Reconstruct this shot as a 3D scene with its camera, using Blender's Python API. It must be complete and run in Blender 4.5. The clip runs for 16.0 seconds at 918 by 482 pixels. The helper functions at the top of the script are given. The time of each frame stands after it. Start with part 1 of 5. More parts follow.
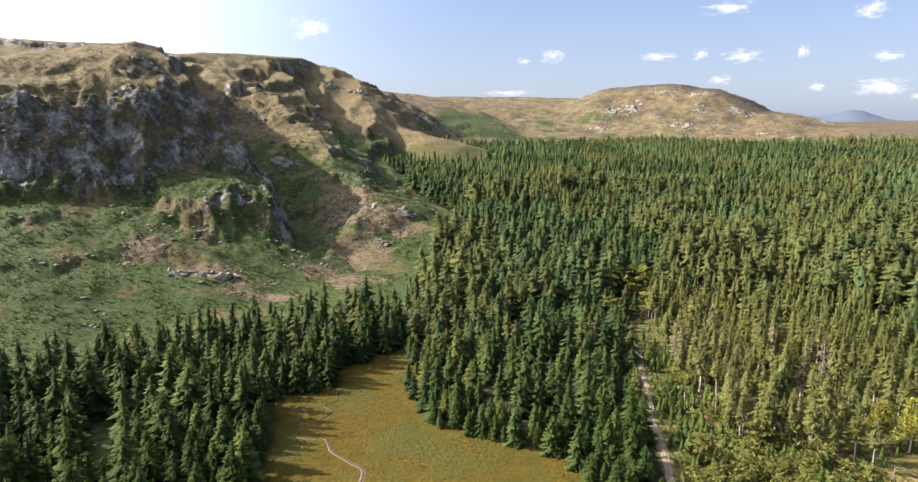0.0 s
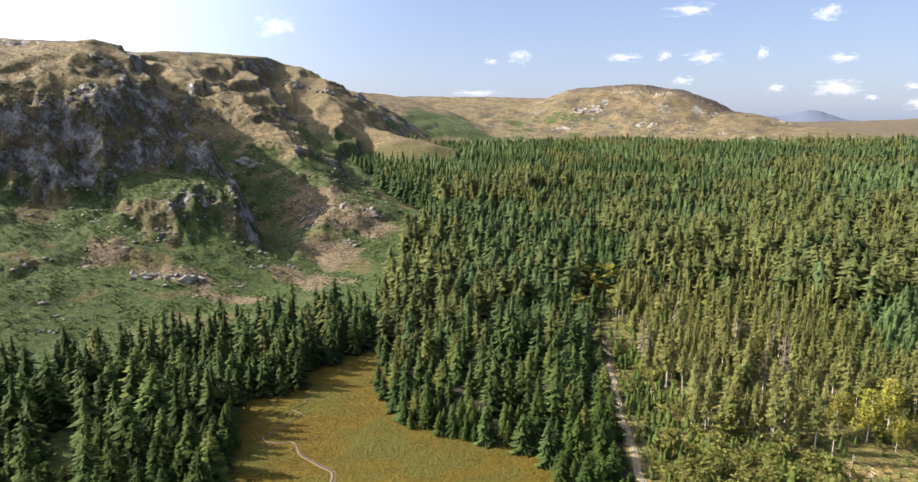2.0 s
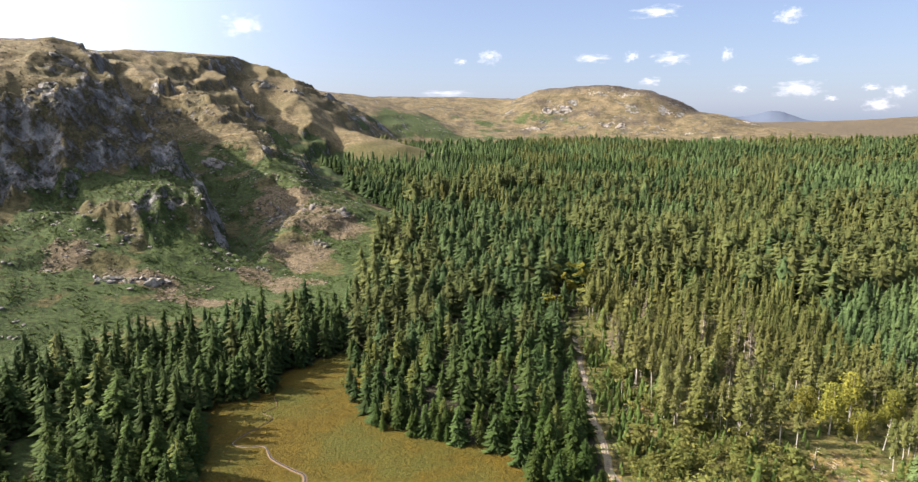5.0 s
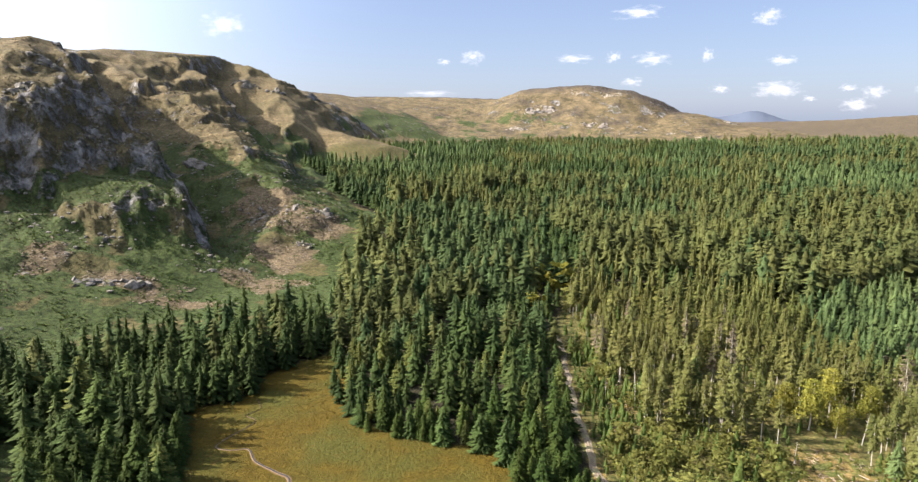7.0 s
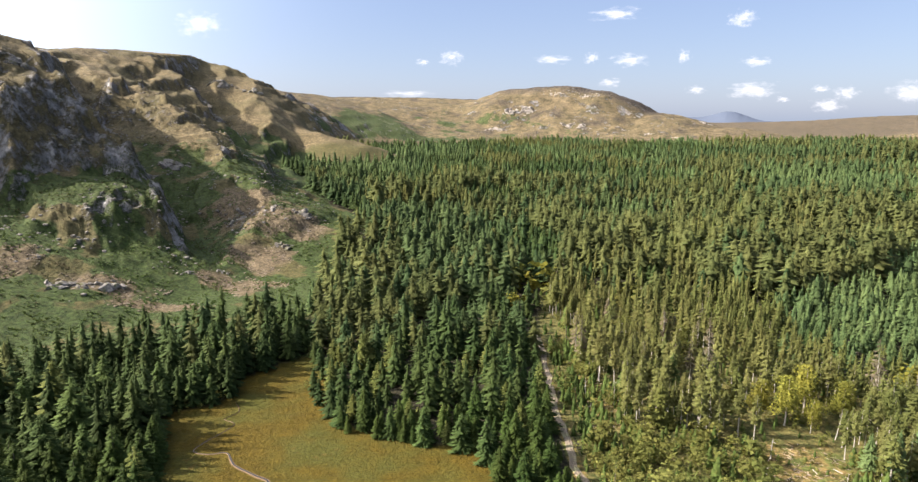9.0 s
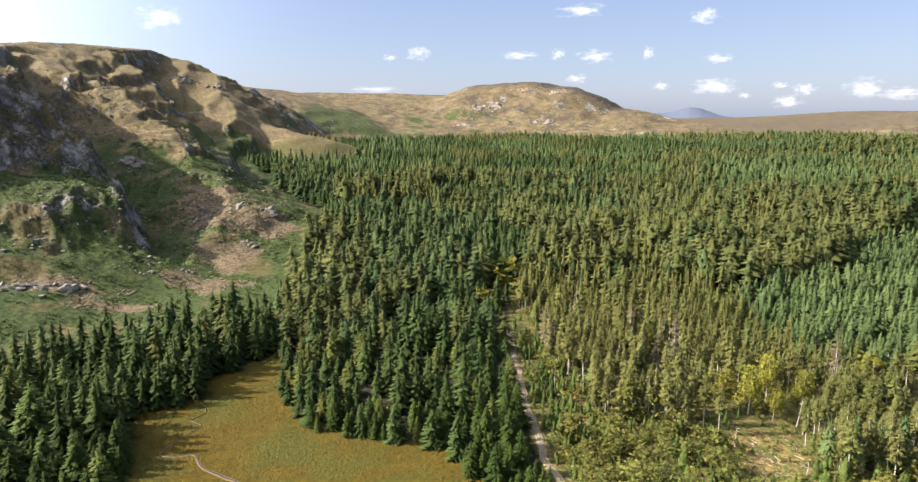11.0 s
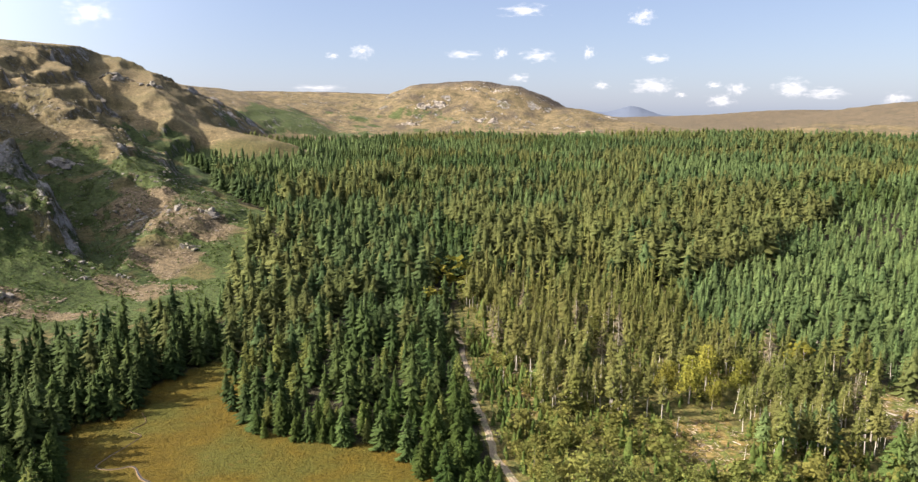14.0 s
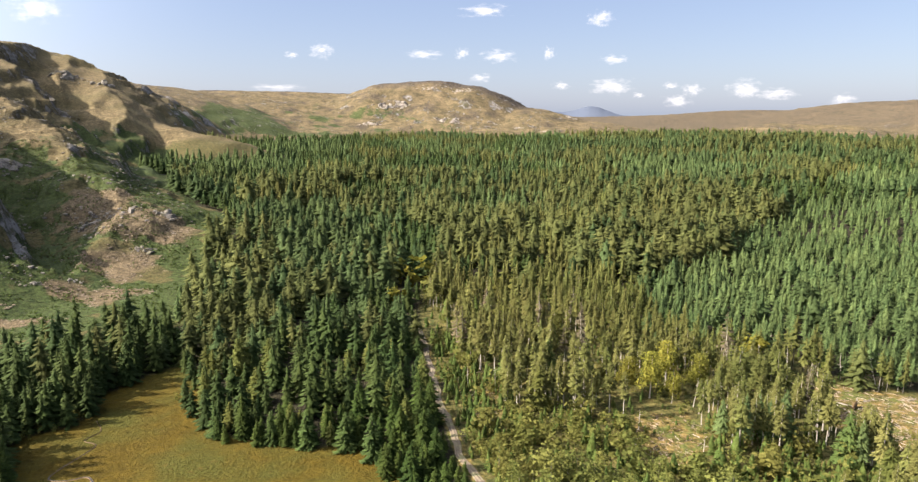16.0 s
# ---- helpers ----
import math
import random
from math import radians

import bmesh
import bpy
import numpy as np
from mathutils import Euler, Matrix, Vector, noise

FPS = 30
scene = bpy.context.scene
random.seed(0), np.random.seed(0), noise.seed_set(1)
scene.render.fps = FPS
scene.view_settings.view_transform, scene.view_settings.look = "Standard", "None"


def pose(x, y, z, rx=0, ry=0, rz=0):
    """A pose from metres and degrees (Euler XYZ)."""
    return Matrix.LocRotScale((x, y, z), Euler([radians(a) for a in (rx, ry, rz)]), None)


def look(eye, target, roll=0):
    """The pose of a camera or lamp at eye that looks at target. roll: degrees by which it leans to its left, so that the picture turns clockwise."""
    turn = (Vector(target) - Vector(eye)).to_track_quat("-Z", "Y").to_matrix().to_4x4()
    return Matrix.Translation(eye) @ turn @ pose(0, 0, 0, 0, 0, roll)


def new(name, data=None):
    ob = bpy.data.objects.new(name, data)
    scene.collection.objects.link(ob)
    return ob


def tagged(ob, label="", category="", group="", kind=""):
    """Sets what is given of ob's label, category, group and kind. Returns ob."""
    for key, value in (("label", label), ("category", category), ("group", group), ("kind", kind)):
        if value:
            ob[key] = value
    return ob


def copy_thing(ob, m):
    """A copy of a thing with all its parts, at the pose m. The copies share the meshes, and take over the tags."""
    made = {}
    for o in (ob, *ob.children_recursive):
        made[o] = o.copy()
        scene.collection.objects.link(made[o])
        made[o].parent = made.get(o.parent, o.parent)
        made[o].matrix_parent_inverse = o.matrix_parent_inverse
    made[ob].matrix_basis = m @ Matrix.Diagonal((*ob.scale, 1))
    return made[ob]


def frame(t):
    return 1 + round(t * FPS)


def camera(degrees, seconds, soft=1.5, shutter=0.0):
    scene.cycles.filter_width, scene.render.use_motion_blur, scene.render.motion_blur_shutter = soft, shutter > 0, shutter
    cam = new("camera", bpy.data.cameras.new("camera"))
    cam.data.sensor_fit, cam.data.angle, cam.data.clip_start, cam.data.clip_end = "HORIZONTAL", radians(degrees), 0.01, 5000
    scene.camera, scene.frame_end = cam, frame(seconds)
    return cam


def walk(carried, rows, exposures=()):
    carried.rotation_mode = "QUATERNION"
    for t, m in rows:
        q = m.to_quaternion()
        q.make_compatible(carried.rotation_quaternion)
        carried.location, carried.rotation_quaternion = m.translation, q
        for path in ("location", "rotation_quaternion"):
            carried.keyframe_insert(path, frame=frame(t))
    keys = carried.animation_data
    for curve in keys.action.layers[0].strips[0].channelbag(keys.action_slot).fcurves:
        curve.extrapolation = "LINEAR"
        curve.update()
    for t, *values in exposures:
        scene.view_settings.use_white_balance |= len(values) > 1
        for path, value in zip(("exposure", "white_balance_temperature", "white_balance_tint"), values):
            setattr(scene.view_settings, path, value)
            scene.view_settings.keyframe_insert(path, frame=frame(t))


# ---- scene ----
# A hovering camera over an upland valley turns slowly to its right.
cam = camera(70.57, 16.0, soft=1.4)
PATH = [
    (0.0, pose(0, 0, 80, 79.40, 0.02, -0.08)),
    (0.5, pose(0, 0, 80, 79.39, 0.02, -0.86)),
    (1.0, pose(0, 0, 80, 79.39, 0.00, -1.68)),
    (1.5, pose(0, 0, 80, 79.38, -0.00, -2.29)),
    (2.0, pose(0, 0, 80, 79.39, 0.01, -2.86)),
    (2.5, pose(0, 0, 80, 79.38, 0.00, -3.69)),
    (3.0, pose(0, 0, 80, 79.40, -0.01, -4.31)),
    (3.5, pose(0, 0, 80, 79.39, -0.01, -4.64)),
    (4.0, pose(0, 0, 80, 79.40, -0.02, -4.87)),
    (6.5, pose(0, 0, 80, 79.41, -0.01, -6.53)),
    (7.0, pose(0, 0, 80, 79.42, -0.01, -6.88)),
    (7.5, pose(0, 0, 80, 79.43, -0.03, -7.16)),
    (8.0, pose(0, 0, 80, 79.45, -0.03, -7.54)),
    (8.5, pose(0, 0, 80, 79.45, -0.06, -8.06)),
    (9.0, pose(0, 0, 80, 79.45, -0.04, -8.69)),
    (11.5, pose(0, 0, 80, 79.04, 0.01, -12.07)),
    (12.0, pose(0, 0, 80, 79.04, 0.00, -12.65)),
    (12.5, pose(0, 0, 80, 79.03, -0.00, -13.47)),
    (13.0, pose(0, 0, 80, 79.01, 0.01, -14.30)),
    (13.5, pose(0, 0, 80, 79.01, 0.00, -15.27)),
    (14.0, pose(0, 0, 80, 79.00, 0.04, -16.27)),
    (14.5, pose(0, 0, 80, 78.99, -0.00, -17.23)),
    (15.0, pose(0, 0, 80, 78.99, 0.03, -18.11)),
    (15.5, pose(0, 0, 80, 78.99, -0.00, -18.84)),
    (16.0, pose(0, 0, 80, 78.99, -0.00, -19.59)),
]
walk(cam, PATH, exposures=[(0.0, 1.82, 6150, 16), (9.0, 1.82, 6200, 16), (12.0, 1.82, 6350, 16), (16.0, 1.82, 6450, 16)])

# ---- daylight ----
SUN_AZ, SUN_EL = radians(-80), radians(35)
world = bpy.data.worlds.new("world")
scene.world = world
world.use_nodes = True
wn = world.node_tree.nodes
sky = wn.new("ShaderNodeTexSky")
sky.sky_type = "NISHITA"
sky.sun_disc = False
sky.sun_elevation = SUN_EL
sky.sun_rotation = SUN_AZ
sky.air_density, sky.dust_density, sky.ozone_density = 1.0, 1.2, 1.5
wn["Background"].inputs["Strength"].default_value = 0.061
veil = wn.new("ShaderNodeMix")
veil.data_type = "RGBA"
veil.inputs[0].default_value = 0.6


def wmath(kind, a, b):
    """One step of arithmetic on sky directions or colours."""
    node = wn.new("ShaderNodeVectorMath")
    node.operation = kind
    for k, value in enumerate((a, b)):
        if isinstance(value, tuple):
            node.inputs[k].default_value = value
        else:
            world.node_tree.links.new(value, node.inputs[k])
    return node.outputs["Value" if kind == "DOT_PRODUCT" else "Vector"]


def wpower(value, low, high, power):
    node = wn.new("ShaderNodeMath")
    node.operation = "POWER"
    clamp = wn.new("ShaderNodeMapRange")
    clamp.inputs["From Min"].default_value, clamp.inputs["From Max"].default_value = low, high
    world.node_tree.links.new(value, clamp.inputs["Value"])
    world.node_tree.links.new(clamp.outputs["Result"], node.inputs[0])
    node.inputs[1].default_value = power
    return node.outputs["Value"]


# haze: paler towards the horizon and round the sun
way = wn.new("ShaderNodeTexCoord").outputs["Generated"]
low_sky = wpower(wmath("DOT_PRODUCT", way, (0.0, 0.0, -1.0)), -1.0, 0.0, 7.0)
sunward = wpower(wmath("DOT_PRODUCT", way, (math.sin(SUN_AZ) * math.cos(SUN_EL), math.cos(SUN_AZ) * math.cos(SUN_EL), math.sin(SUN_EL))), 0.1, 1.0, 3.0)
haze = wmath("ADD", wmath("MULTIPLY", low_sky, (0.75, 0.85, 0.75)), wmath("MULTIPLY", sunward, (40.0, 40.5, 41.0)))
world.node_tree.links.new(wmath("ADD", haze, (1.5, 1.88, 2.95)), veil.inputs[7])
world.node_tree.links.new(sky.outputs["Color"], veil.inputs[6])
world.node_tree.links.new(veil.outputs[2], wn["Background"].inputs["Color"])

sun = new("sun", bpy.data.lights.new("sun", "SUN"))
sun.data.energy, sun.data.angle, sun.data.color = 4.5, radians(0.6), (1.0, 0.93, 0.82)
to_sun = Vector((math.sin(SUN_AZ) * math.cos(SUN_EL), math.cos(SUN_AZ) * math.cos(SUN_EL), math.sin(SUN_EL)))
sun.matrix_world = look(to_sun * 300, (0, 0, 0))

# ---- small tools ----
def lattice(i, j, seed):
    """A hash of whole numbers to 0..1."""
    n = (i.astype(np.int64) * 374761393 + j.astype(np.int64) * 668265263 + seed * 144665) & 0xFFFFFFFF
    n = ((n ^ (n >> 13)) * 1274126177) & 0xFFFFFFFF
    return ((n ^ (n >> 16)) & 0xFFFFFF) / float(0x1000000)


def perlin(x, y, seed=0):
    i, j = np.floor(x), np.floor(y)
    u, v = x - i, y - j
    su, sv = u * u * u * (u * (u * 6 - 15) + 10), v * v * v * (v * (v * 6 - 15) + 10)

    def corner(a, b):
        ang = lattice(i + a, j + b, seed) * 2 * np.pi
        return np.cos(ang) * (u - a) + np.sin(ang) * (v - b)

    low = corner(0, 0) * (1 - su) + corner(1, 0) * su
    high = corner(0, 1) * (1 - su) + corner(1, 1) * su
    return (low * (1 - sv) + high * sv) * 1.5


def fbm(x, y, size, octaves=4, seed=0, ridged=False):
    total, amp, norm = np.zeros_like(x, dtype=float), 1.0, 0.0
    for k in range(octaves):
        n = perlin(x / size + 17.3 * k, y / size - 9.1 * k, seed + k)
        total += amp * (1 - 2 * np.abs(n) if ridged else n)
        norm += amp
        amp, size = amp * 0.5, size * 0.47
    return total / norm


def smooth(a, b, x):
    t = np.clip((x - a) / (b - a), 0, 1)
    return t * t * (3 - 2 * t)


def inside(poly, x, y):
    """Whether the points lie in a polygon."""
    hit = np.zeros(np.shape(x), bool)
    for (x0, y0), (x1, y1) in zip(poly, poly[1:] + poly[:1]):
        if y0 != y1:
            hit ^= ((y0 > y) != (y1 > y)) & (x < (x1 - x0) * (y - y0) / (y1 - y0) + x0)
    return hit


def mesh_of(name, verts, faces, mats, slots=None, tone=None, flat=True, normals=None):
    """A mesh from arrays: faces are rows of three or four vertex numbers."""
    me = bpy.data.meshes.new(name)
    verts, faces = np.asarray(verts, np.float32), np.asarray(faces, np.int32)
    n, k = faces.shape
    me.vertices.add(len(verts))
    me.vertices.foreach_set("co", verts.ravel())
    me.loops.add(n * k)
    me.loops.foreach_set("vertex_index", faces.ravel())
    me.polygons.add(n)
    me.polygons.foreach_set("loop_start", np.arange(n, dtype=np.int32) * k)
    me.polygons.foreach_set("use_smooth", np.full(n, not flat))
    for m in mats:
        me.materials.append(m)
    if slots is not None:
        me.polygons.foreach_set("material_index", np.asarray(slots, np.int32))
    if tone is not None:
        for key, values in tone.items():
            me.attributes.new(key, "FLOAT", "POINT").data.foreach_set("value", np.asarray(values, np.float32))
    me.update(calc_edges=True)
    if normals is not None:
        me.polygons.foreach_set("use_smooth", np.ones(n, bool))
        me.normals_split_custom_set_from_vertices(normals)
    return me


# ---- materials ----
class Nodes:
    """A short way to write node materials."""

    def __init__(self, name):
        self.mat = bpy.data.materials.new(name)
        self.mat.use_nodes = True
        self.tree = self.mat.node_tree
        self.bsdf = self.tree.nodes["Principled BSDF"]
        self.out = self.tree.nodes["Material Output"]
        self.place = self.add("ShaderNodeNewGeometry").outputs["Position"]

    def add(self, kind, **values):
        node = self.tree.nodes.new(kind)
        for key, value in values.items():
            self.link(value, node.inputs[key.replace("_", " ")])
        return node

    def link(self, value, socket):
        if isinstance(value, bpy.types.NodeSocket):
            self.tree.links.new(value, socket)
        else:
            socket.default_value = value

    def noise(self, scale, detail=4.0, rough=0.6, vector=None):
        return self.add("ShaderNodeTexNoise", Vector=vector or self.place, Scale=scale, Detail=detail, Roughness=rough).outputs["Fac"]

    def cells(self, scale, vector=None, out="Distance"):
        return self.add("ShaderNodeTexVoronoi", Vector=vector or self.place, Scale=scale).outputs[out]

    def math(self, op, a, b=0.0):
        node = self.tree.nodes.new("ShaderNodeMath")
        node.operation = op
        self.link(a, node.inputs[0])
        self.link(b, node.inputs[1])
        return node.outputs[0]

    def ramp(self, fac, low, high):
        node = self.tree.nodes.new("ShaderNodeMapRange")
        node.interpolation_type = "SMOOTHSTEP"
        self.link(fac, node.inputs["Value"])
        node.inputs["From Min"].default_value, node.inputs["From Max"].default_value = low, high
        return node.outputs["Result"]

    def mix(self, fac, a, b, blend="MIX"):
        node = self.tree.nodes.new("ShaderNodeMix")
        node.data_type, node.blend_type = "RGBA", blend
        self.link(fac, node.inputs[0])
        for value, socket in ((a, node.inputs[6]), (b, node.inputs[7])):
            self.link((*value, 1.0) if isinstance(value, tuple) else value, socket)
        return node.outputs[2]

    def attr(self, key):
        node = self.tree.nodes.new("ShaderNodeAttribute")
        node.attribute_name = key
        return node.outputs["Fac"]

    def bump(self, height, strength, distance):
        self.link(self.add("ShaderNodeBump", Height=height, Strength=strength, Distance=distance).outputs["Normal"], self.bsdf.inputs["Normal"])

    def done(self, colour, rough=0.85, specular=0.2):
        self.link((*colour, 1.0) if isinstance(colour, tuple) else colour, self.bsdf.inputs["Base Color"])
        self.link(rough, self.bsdf.inputs["Roughness"])
        self.bsdf.inputs["Specular IOR Level"].default_value = specular
        return self.mat


def foliage(name, dark, light, warm, joined, glow=0.5):
    """Needles or leaves, partly lit through. joined: many trees in one mesh, told apart by the 'tree' attribute."""
    n = Nodes(name)
    one = n.attr("tree") if joined else n.add("ShaderNodeObjectInfo").outputs["Random"]
    leaf = n.add("ShaderNodeNewGeometry").outputs["Random Per Island"]
    wide = n.ramp(n.noise(0.016, 3.0), 0.38, 0.62)
    colour = n.mix(n.math("ADD", n.math("MULTIPLY", leaf, 0.6), 0.2) if joined else leaf, dark, light)
    colour = n.mix(n.math("MULTIPLY", n.math("POWER", one, 1.7), 0.36), colour, warm)
    colour = n.mix(n.math("MULTIPLY", wide, 0.25), colour, warm)
    value = n.math("ADD", 0.80, n.math("MULTIPLY", n.math("FRACT", n.math("MULTIPLY", one, 7.31)), 0.42))
    value = n.math("MULTIPLY", value, n.math("ADD", 0.80, n.math("MULTIPLY", n.noise(0.035, 3.0), 0.4)))
    tuft = n.noise(1.1 if joined else 2.6, 4.0, 0.7)
    value = n.math("MULTIPLY", value, n.math("ADD", 0.66, n.math("MULTIPLY", n.ramp(tuft, 0.3, 0.7), 0.56)))
    n.bump(tuft, 0.4, 0.8 if joined else 0.2)
    hue = n.add("ShaderNodeHueSaturation", Color=colour, Value=value)
    n.done(hue.outputs["Color"], 0.8, 0.06)
    through_leaf = n.add("ShaderNodeBsdfTranslucent", Color=hue.outputs["Color"])
    both = n.add("ShaderNodeMixShader", Fac=glow)
    n.link(n.bsdf.outputs["BSDF"], both.inputs[1])
    n.link(through_leaf.outputs["BSDF"], both.inputs[2])
    n.link(both.outputs["Shader"], n.out.inputs["Surface"])
    return n.mat


def bark(name, dark, light):
    n = Nodes(name)
    grain = n.noise(6.0, 3.0)
    n.bump(grain, 0.5, 0.05)
    return n.done(n.mix(grain, dark, light), 0.9, 0.1)


TONES = {
    # dark: deep green spruce, with shade within the crown put into its tone
    "dark": ((0.016, 0.032, 0.007), (0.038, 0.061, 0.012), (0.066, 0.075, 0.013)),
    "spruce": ((0.034, 0.062, 0.017), (0.074, 0.110, 0.030), (0.104, 0.122, 0.029)),
    "larch": ((0.060, 0.077, 0.019), (0.108, 0.123, 0.029), (0.138, 0.130, 0.030)),
    "pine": ((0.072, 0.086, 0.022), (0.132, 0.143, 0.038), (0.168, 0.140, 0.046)),
    "young": ((0.034, 0.064, 0.015), (0.092, 0.134, 0.032), (0.128, 0.144, 0.032)),
    "plantation": ((0.048, 0.084, 0.030), (0.118, 0.164, 0.056), (0.136, 0.160, 0.050)),
    "broadleaf": ((0.088, 0.102, 0.018), (0.188, 0.186, 0.030), (0.255, 0.178, 0.026)),
    "bush": ((0.070, 0.088, 0.020), (0.146, 0.158, 0.038), (0.185, 0.146, 0.036)),
    "bare": ((0.092, 0.078, 0.046), (0.165, 0.138, 0.088), (0.170, 0.126, 0.072)),
}
LEAF = {key: foliage("foliage " + key, *tone, joined=False, glow=0.12 if key == "dark" else 0.28) for key, tone in TONES.items()}
# Joined dark, spruce and larch get more blue: aerial haze mixed into the colour.
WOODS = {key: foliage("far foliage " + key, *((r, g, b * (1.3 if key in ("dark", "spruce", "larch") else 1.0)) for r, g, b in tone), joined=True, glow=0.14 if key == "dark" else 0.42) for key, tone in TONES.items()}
BARK = bark("bark", (0.09, 0.075, 0.055), (0.22, 0.19, 0.15))
PALE_BARK = bark("pale bark", (0.24, 0.205, 0.16), (0.46, 0.41, 0.33))


def ground_material():
    n = Nodes("ground")
    fine, mid, wide = n.noise(1.3, 5.0, 0.7), n.noise(0.16, 5.0, 0.65), n.noise(0.02, 4.0, 0.6)
    rough_grass = n.mix(n.ramp(mid, 0.35, 0.65), (0.128, 0.098, 0.046), (0.262, 0.194, 0.096))
    rough_grass = n.mix(n.ramp(wide, 0.42, 0.62), rough_grass, n.mix(mid, (0.100, 0.088, 0.034), (0.192, 0.150, 0.070)))
    heath = n.mix(n.ramp(n.noise(0.014, 8.0, 0.72), 0.40, 0.60), (0.072, 0.056, 0.034), (0.215, 0.156, 0.092))
    low = n.mix(n.ramp(n.noise(0.3, 6.0, 0.75), 0.35, 0.65), (0.050, 0.052, 0.016), (0.128, 0.104, 0.038))
    tussock = n.ramp(n.noise(0.34, 6.0, 0.8), 0.38, 0.62)
    rough_grass = n.mix(n.math("MULTIPLY", n.math("SUBTRACT", 1.0, tussock), 0.7), rough_grass, (0.084, 0.066, 0.032))
    rough_grass = n.mix(n.math("MULTIPLY", n.attr("low"), 0.95), rough_grass, low)
    rough_grass = n.mix(n.math("MULTIPLY", n.attr("rock"), 0.8), rough_grass, n.mix(n.ramp(n.noise(0.22, 6.0, 0.75), 0.35, 0.65), (0.060, 0.058, 0.026), (0.165, 0.130, 0.062)))
    rough_grass = n.mix(n.attr("heath"), rough_grass, heath)
    heather = n.mix(n.ramp(mid, 0.35, 0.65), (0.045, 0.036, 0.028), (0.110, 0.088, 0.060))
    far_hill = n.mix(n.ramp(n.noise(0.05, 8.0, 0.82), 0.40, 0.60), (0.070, 0.060, 0.028), (0.215, 0.160, 0.082))
    rough_grass = n.mix(n.math("MULTIPLY", n.attr("far"), 0.75), rough_grass, far_hill)
    grit = n.mix(n.ramp(n.noise(0.45, 7.0, 0.8), 0.36, 0.64), (0.082, 0.062, 0.034), (0.215, 0.158, 0.092))
    rough_grass = n.mix(n.math("MULTIPLY", n.attr("stony"), 0.85), rough_grass, grit)
    rough_grass = n.mix(n.attr("cap"), rough_grass, heather)
    bracken = n.mix(n.ramp(n.noise(0.5, 4.0, 0.7), 0.35, 0.65), (0.024, 0.046, 0.011), (0.066, 0.090, 0.024))
    edge = n.math("ADD", n.attr("bracken"), n.math("MULTIPLY", n.math("SUBTRACT", n.noise(0.09, 5.0, 0.7), 0.5), 1.6))
    colour = n.mix(n.math("MULTIPLY", n.ramp(edge, 0.42, 0.66), 0.85), rough_grass, bracken)
    meadow = n.mix(n.ramp(n.noise(0.3, 7.0, 0.75), 0.2, 0.8), (0.054, 0.038, 0.004), (0.104, 0.070, 0.007))
    meadow = n.mix(n.ramp(n.noise(0.045, 3.0), 0.40, 0.66), meadow, n.mix(fine, (0.042, 0.044, 0.007), (0.082, 0.074, 0.012)))
    meadow = n.mix(n.ramp(n.noise(0.09, 5.0, 0.75), 0.60, 0.74), meadow, (0.112, 0.066, 0.014))
    colour = n.mix(n.attr("meadow"), colour, meadow)
    soil = n.mix(n.ramp(fine, 0.3, 0.7), (0.018, 0.017, 0.009), (0.055, 0.048, 0.025))
    colour = n.mix(n.attr("wood"), colour, soil)
    brash = n.mix(n.ramp(n.noise(0.5, 6.0, 0.75), 0.35, 0.65), (0.075, 0.072, 0.018), (0.265, 0.180, 0.062))
    brash = n.mix(n.ramp(n.noise(0.13, 4.0, 0.7), 0.48, 0.6), brash, n.mix(fine, (0.060, 0.078, 0.018), (0.150, 0.150, 0.040)))
    floor = n.mix(n.ramp(n.noise(0.3, 5.0, 0.7), 0.35, 0.65), (0.050, 0.060, 0.016), (0.170, 0.140, 0.045))
    colour = n.mix(n.attr("thinned"), colour, floor)
    colour = n.mix(n.attr("clearing"), colour, brash)
    streak = n.add("ShaderNodeVectorMath")
    streak.operation = "MULTIPLY"
    n.link(n.place, streak.inputs[0])
    streak.inputs[1].default_value = (1.0, 1.0, 0.55)
    ribs = n.noise(0.2, 6.0, 0.75, streak.outputs["Vector"])
    stone = n.mix(n.ramp(ribs, 0.33, 0.67), (0.140, 0.130, 0.116), (0.345, 0.320, 0.282))
    stone = n.mix(n.ramp(n.noise(0.07, 5.0, 0.75), 0.52, 0.62), stone, (0.115, 0.105, 0.055))
    bare = n.math("ADD", n.attr("rock"), n.math("MULTIPLY", n.math("SUBTRACT", n.noise(0.11, 6.0, 0.75, streak.outputs["Vector"]), 0.5), 2.2))
    bare = n.ramp(bare, 0.60, 0.92)
    clump = n.math("MULTIPLY", n.math("SUBTRACT", 1.0, n.attr("meadow")), 0.75)
    colour = n.mix(clump, colour, n.mix(n.ramp(n.noise(0.42, 5.0, 0.8), 0.36, 0.6), (0.42, 0.40, 0.38), (1.12, 1.12, 1.12)), "MULTIPLY")
    colour = n.mix(bare, colour, stone)
    colour = n.mix(0.5, colour, n.mix(n.ramp(fine, 0.3, 0.7), (0.45, 0.45, 0.45), (1.0, 1.0, 1.0)), "MULTIPLY")
    lumps = n.math("ADD", n.math("MULTIPLY", n.noise(0.6, 6.0, 0.7), 0.9), n.math("MULTIPLY", fine, 0.3))
